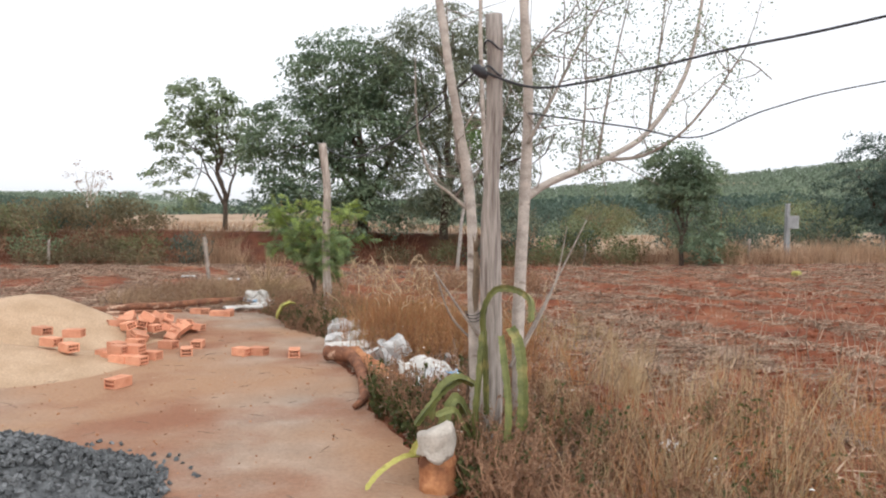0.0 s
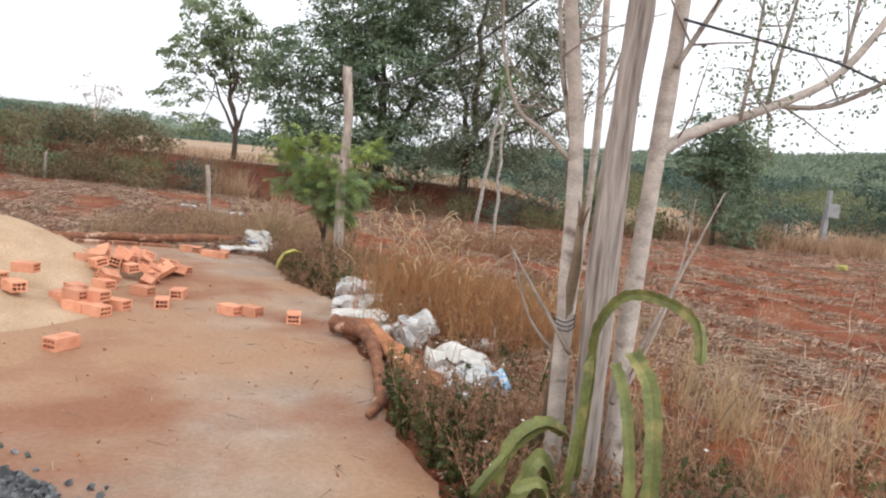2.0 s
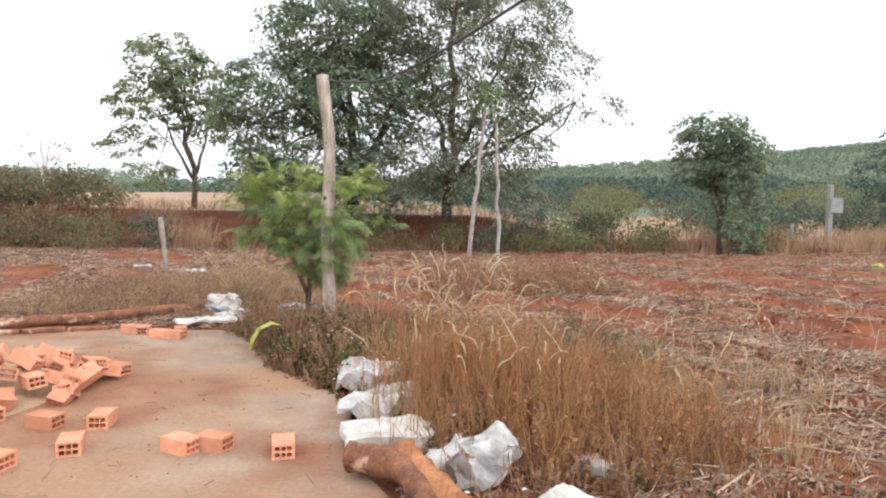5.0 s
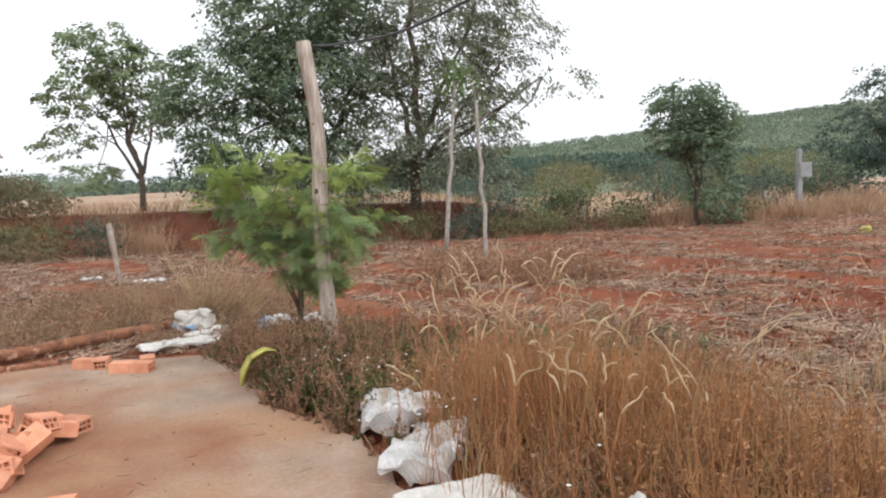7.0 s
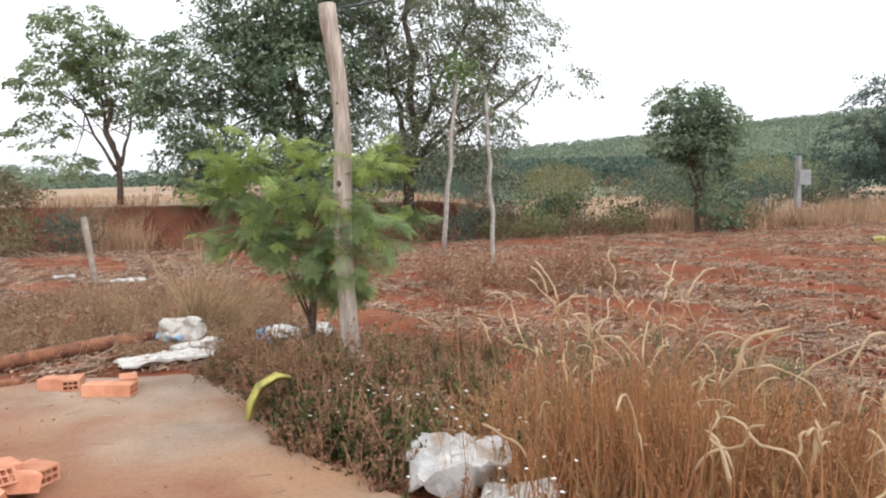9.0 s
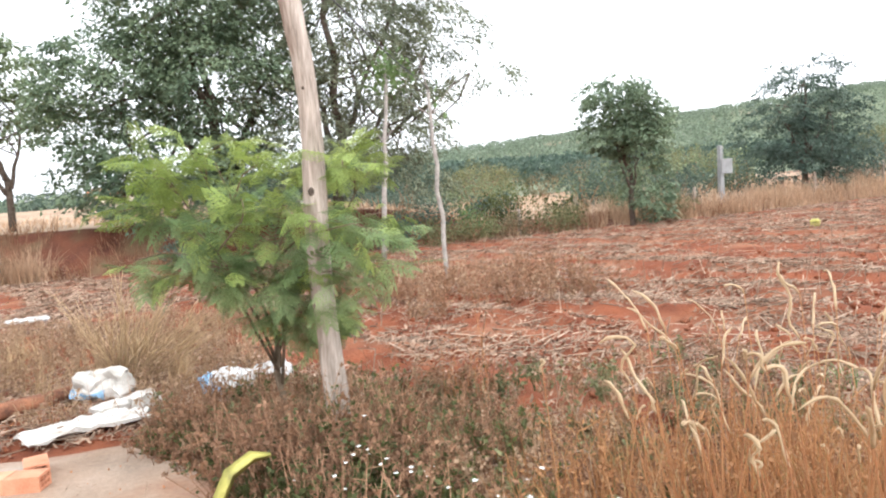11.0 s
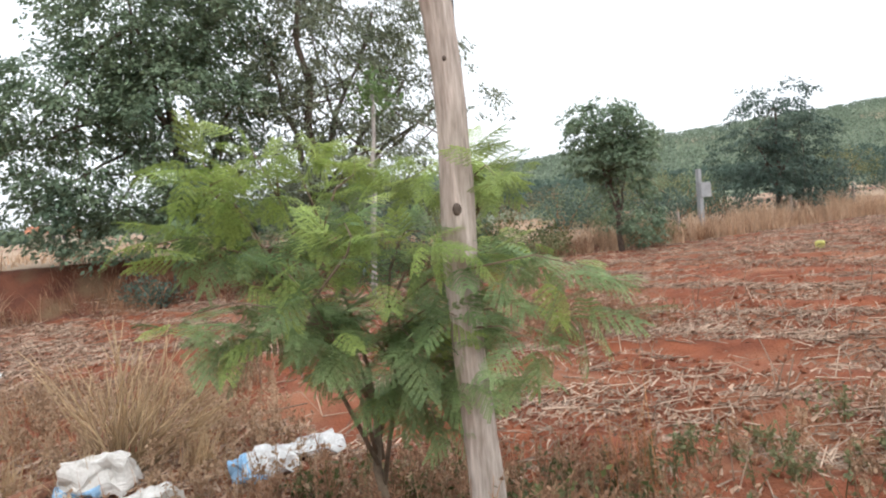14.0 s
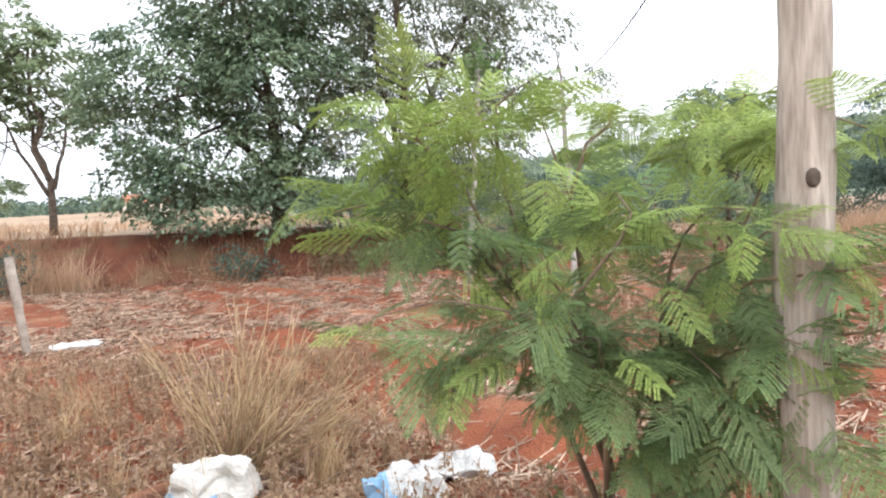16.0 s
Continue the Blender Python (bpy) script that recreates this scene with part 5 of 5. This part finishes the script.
def slab_debris():
    """Crumbs of brick, grit and straw strewn over the slab."""
    rng = random.Random(29)
    grit, straws = Blades(), Blades()
    for i in range(2400):
        x, y = rng.uniform(-6, 0.2), rng.uniform(1.5, 11.2)
        if in_field(x, y):
            continue
        a = Vector((x, y, 0.004))
        if i % 4:
            r = 0.0015 + 0.008 * rng.random() ** 2.5
            grit.bar(a, a + Vector((rng.uniform(-1, 1), rng.uniform(-1, 1), rng.uniform(0, .5))) * r * 2, r)
        else:
            w = rng.uniform(0, 6.28)
            straws.bar(a, a + Vector((math.cos(w), math.sin(w), 0.02)) * rng.uniform(0.03, 0.14), 0.0025)
    tagged(grit.make("brick_crumbs", ORANGE_LOG), "crumbs of clay and earth on the slab", "debris", kind="stuff")
    tagged(straws.make("strewn_straw", STRAW), "bits of straw strewn on the slab", "straw", kind="stuff")


slab_debris()

# ---------- hollow clay bricks ----------
def brick_mesh():
    """A fired brick with six square holes from end to end."""
    L, W, H = 0.2, 0.13, 0.09
    xs = [0, 0.016, 0.045, 0.052, 0.0785, 0.0855, 0.114, 0.13]
    zs = [0, 0.014, 0.040, 0.050, 0.076, 0.09]
    v, f = [], []
    for y in (0, L):
        for z in zs:
            for x in xs:
                v.append((x - W / 2, y - L / 2, z))
    w, layer = len(xs), len(xs) * len(zs)
    for j in range(len(zs) - 1):
        for i in range(w - 1):
            a, b, c, d = j * w + i, j * w + i + 1, j * w + w + i + 1, j * w + w + i
            if i in (1, 3, 5) and j in (1, 3):
                for p, q in ((a, b), (b, c), (c, d), (d, a)):
                    f.append((q, p, p + layer, q + layer))
            else:
                f.append((a, b, c, d))
                f.append((d + layer, c + layer, b + layer, a + layer))
    top = (len(zs) - 1) * w
    for i in range(w - 1):
        f.append((i + 1, i, i + layer, i + 1 + layer))
        f.append((top + i, top + i + 1, top + i + 1 + layer, top + i + layer))
    for j in range(len(zs) - 1):
        a, d = j * w, j * w + w
        f.append((a, d, d + layer, a + layer))
        f.append((d + w - 1, a + w - 1, a + w - 1 + layer, d + w - 1 + layer))
    data = bpy.data.meshes.new("hollow_brick")
    data.from_pydata(v, [], f)
    data.materials.append(BRICK)
    return data


def bricks():
    rng = random.Random(23)
    data = brick_mesh()
    singles = [(-1.69, 7.43, 0, 12), (-2.30, 7.46, 0, 62), (-2.12, 7.50, 0, 70), (-2.93, 7.44, 0, 20), (-2.98, 7.92, 0, 8), (-3.32, 7.87, 0, 75), (-3.22, 7.18, 0, 78), (-3.5, 9.28, 0, 62), (-3.72, 9.3, 0, 15),
               (-4.2, 11.14, 0, 80), (-4.05, 11.12, 0, 10), (-3.78, 10.9, 0, 82), (-3.6, 10.86, 0, 80), (-3.62, 11.08, 0, 20),
               (-3.77, 7.98, 0, 65), (-3.25, 6.9, 0, 70), (-3.45, 6.95, 0, 75), (-3.62, 7.1, 0, 60), (-3.5, 7.02, 0.09, 68), (-3.75, 7.25, 0, 80), (-3.62, 7.22, 0.09, 55), (-3.35, 7.06, 0.09, 74),
               (-2.95, 5.9, 0, -18), (-4.0, 6.95, 0.12, 55), (-4.25, 7.05, 0.16, 70), (-4.5, 7.3, 0.24, 60), (-4.2, 7.4, 0.2, 95), (-5.3, 7.3, 0.42, 35)]
    pile = []
    for i in range(34):
        w, d = rng.uniform(0, 6.283), rng.random() ** 0.6
        x, y = -4.05 + 0.62 * d * math.cos(w), 8.75 + 0.72 * d * math.sin(w)
        pile.append((x, y, max(0.0, 0.24 * (1 - d)) + rng.choice((0, 0, 0.03)), rng.uniform(0, 180)))
    first = None
    for i, (x, y, z, w) in enumerate(singles + pile):
        ob = new("hollow_brick", data)
        if i < len(singles):
            ob.matrix_basis = pose(x, y, z + 0.001, 0, 0, w)
        else:
            ob.matrix_basis = pose(x, y, z + 0.015, rng.uniform(-32, 32), rng.uniform(-32, 32), w)
        tagged(ob, "orange six-holed clay brick lying on the slab" if i < len(singles) else "orange six-holed clay brick in a tumbled pile", "brick", "loose hollow bricks")


bricks()


# ---------- timber and rubbish along the edge ----------
def logs():
    bm = bmesh.new()
    curve = spline([(-1.27, 7.12, 0.1), (-1.12, 7.06, 0.11), (-0.95, 6.9, 0.1), (-0.84, 6.6, 0.07), (-0.76, 6.2, 0.05), (-0.7, 5.8, 0.045), (-0.66, 5.45, 0.04), (-0.7, 5.2, 0.03)], 6)
    girth = np.interp(np.linspace(0, 7, len(curve)), range(8), [0.078, 0.085, 0.072, 0.055, 0.046, 0.042, 0.036, 0.02])
    tube(bm, curve, [g * (1 + 0.12 * noise.noise(Vector((i * 0.5, 3, 0)))) for i, g in enumerate(girth)], 14, 0.3)
    tagged(part("crooked_branch", bm, RED_LOG), "crooked cut branch with flaking bark on the slab", "log")
    bm = bmesh.new()
    curve = spline(bend((-0.98, 7.2, 0.09), (0.25, 4.3, 0.05), 10, 0.012, random.Random(2)), 4)
    tube(bm, curve, [(0.082 - 0.022 * i / len(curve)) * (1 + 0.16 * noise.noise(Vector((i * 0.45, 8, 0)))) for i in range(len(curve))], 14, 0.35)
    tagged(part("timber_log", bm, ORANGE_LOG), "long orange-brown log along the slab edge", "log")
    bm = bmesh.new()
    tube(bm, bend((-3.75, 12.95, 0.07), (-7.2, 9.9, 0.05), 10, 0.01, random.Random(4)), [0.06, 0.065, 0.07, 0.07, 0.07, 0.07, 0.065, 0.06, 0.06, 0.06, 0.05], 10, 0.25)
    tagged(part("timber_log", bm, RED_LOG), "long brown log beyond the slab", "log")
    edging = thing("brick_edging", (-5.8, 10.9, 0), "low red clay edging at the slab end", "edging")
    for i in range(6):
        bm = bmesh.new()
        bmesh.ops.create_cube(bm, size=1, matrix=Matrix.LocRotScale((-4.75 - 0.42 * i, 11.28 - 0.16 * i, 0.015 + 0.006 * (i % 2)), Euler((0.05 * (i % 3), 0, 0.36 + 0.04 * (i % 2))), (0.42, 0.09, 0.06)))
        bmesh.ops.bevel(bm, geom=bm.edges[:], offset=0.012, segments=1, affect="EDGES")
        part("brick", bm, RED_LOG, edging, smooth=False)


logs()


def bag(x, y, size, rz, seed, label, mat=BAG, rx=0.0, blue=None, lift=0.0, name="plastic_bag", crush=0.6, pillow=1.0):
    """A crumpled sack: a flattened box, subdivided and creased."""
    ob = thing(name, (x, y, height(x, y)), label, "rubbish bag", "discarded sacks")

    def sheet(lo, hi, grow, low=0.0):
        bm = bmesh.new()
        bmesh.ops.create_cube(bm, size=1)
        bmesh.ops.subdivide_edges(bm, edges=bm.edges[:], cuts=9, use_grid_fill=True)
        turn = pose(x, y, max(height(x, y), 0) + size[2] * 0.5 + lift, rx, 0, rz)
        for v in bm.verts:
            u = v.co.copy()
            u.x = lo + (u.x + 0.5) * (hi - lo) - 0.5
            p = Vector((u.x * size[0], u.y * size[1], u.z * size[2]))
            edge = 1 - pillow * (0.35 * (abs(u.x) * 2) ** 4 + 0.25 * (abs(u.y) * 2) ** 4)
            if low and blue:
                u.z = -0.5 + (u.z + 0.5) * low
                p.z = u.z * size[2]
            p.z *= edge
            q = p * 9 + Vector((seed * 3.1, seed, 0))
            p += Vector((noise.noise(q), noise.noise(q + Vector((9, 0, 0))), noise.noise(q + Vector((0, 9, 0))))) * crush * 0.16 * max(0.25, min(1, size[2] * 6))
            p += Vector((0, 0, (abs(noise.noise(p * 16 + Vector((seed, 0, 0)))) * 0.07 + abs(noise.noise(p * 34 + Vector((0, seed, 0)))) * 0.03) * crush))
            p *= grow
            v.co = turn @ p
            v.co.z = max(v.co.z, height(x, y) + 0.003)
        return bm

    sack = part("sack", sheet(0, 1, 1), mat, ob, smooth=False)
    if blue:
        part("print", sheet(blue[0], blue[1], 1.025, blue[2] if len(blue) > 2 else 0.0), BLUE, sack, "faded blue print", smooth=False)


bag(-1.3, 8.85, (0.43, 0.36, 0.19), 20, 1, "grey crumpled plastic sack in the weeds")
bag(-1.16, 8.25, (0.62, 0.36, 0.13), 72, 2, "white crumpled plastic sack beside the slab")
bag(-1.07, 7.55, (0.55, 0.36, 0.14), 12, 3, "flattened white paper sack on the slab edge", CARTON, crush=0.2)
bag(-0.52, 7.0, (0.30, 0.13, 0.28), 35, 4, "white plastic sack standing crumpled", rx=20)
bag(-0.7, 7.1, (0.26, 0.2, 0.15), 0, 5, "small white plastic sack")
bag(-0.18, 6.42, (0.48, 0.24, 0.14), -8, 6, "rolled pale paper sack", CARTON)
bag(-0.03, 5.98, (0.36, 0.27, 0.14), 10, 7, "white and blue fertiliser sack", blue=(0.72, 1.02))
bag(-0.22, 5.98, (0.36, 0.26, 0.09), 30, 8, "torn white plastic sack in weeds")
bag(0.06, 7.12, (0.3, 0.16, 0.07), -10, 9, "flat white plastic sheet on the ground")
bag(1.5, 4.2, (0.28, 0.2, 0.06), 30, 10, "torn white plastic scrap in dry weeds")
bag(1.55, 3.75, (0.22, 0.14, 0.05), 70, 11, "small white plastic scrap in weeds")
bag(-0.2, 5.6, (0.2, 0.16, 0.1), 70, 12, "white plastic scrap beside the log")
bag(-3.62, 12.75, (0.40, 0.19, 0.24), 4, 13, "white boxy sack with a blue base", CARTON, blue=(0.0, 0.55, 0.3), crush=0.45, pillow=0.25)
bag(-3.4, 12.35, (0.42, 0.22, 0.05), 38, 14, "white folded paper sack by the slab", CARTON, crush=0.5, pillow=0.4)
bag(-3.22, 12.3, (0.20, 0.17, 0.10), 15, 15, "white broken carton in dry grass", CARTON, crush=0.5, pillow=0.4)
bag(-3.68, 11.88, (0.55, 0.32, 0.035), 33, 16, "long flattened white sack at the slab corner", CARTON, crush=0.6)
bag(-3.35, 12.0, (0.40, 0.28, 0.035), 10, 17, "flat torn white sack at the slab corner", CARTON, crush=0.6)
bag(-2.62, 12.5, (0.34, 0.26, 0.14), 30, 18, "white and blue plastic sack under the bush", blue=(0.0, 0.22))
bag(-2.25, 12.7, (0.36, 0.2, 0.1), 10, 19, "white plastic sack under the bush")
bag(-6.0, 18.4, (0.6, 0.26, 0.06), 10, 20, "white plastic sheet lying in the field")
bag(-7.6, 19.5, (0.4, 0.2, 0.05), 40, 21, "white plastic scrap in the field")
bag(11.0, 20.0, (0.25, 0.2, 0.25), 40, 22, "small yellow plastic container in the field", YELLOW_STEM, name="yellow_container", crush=0.1)
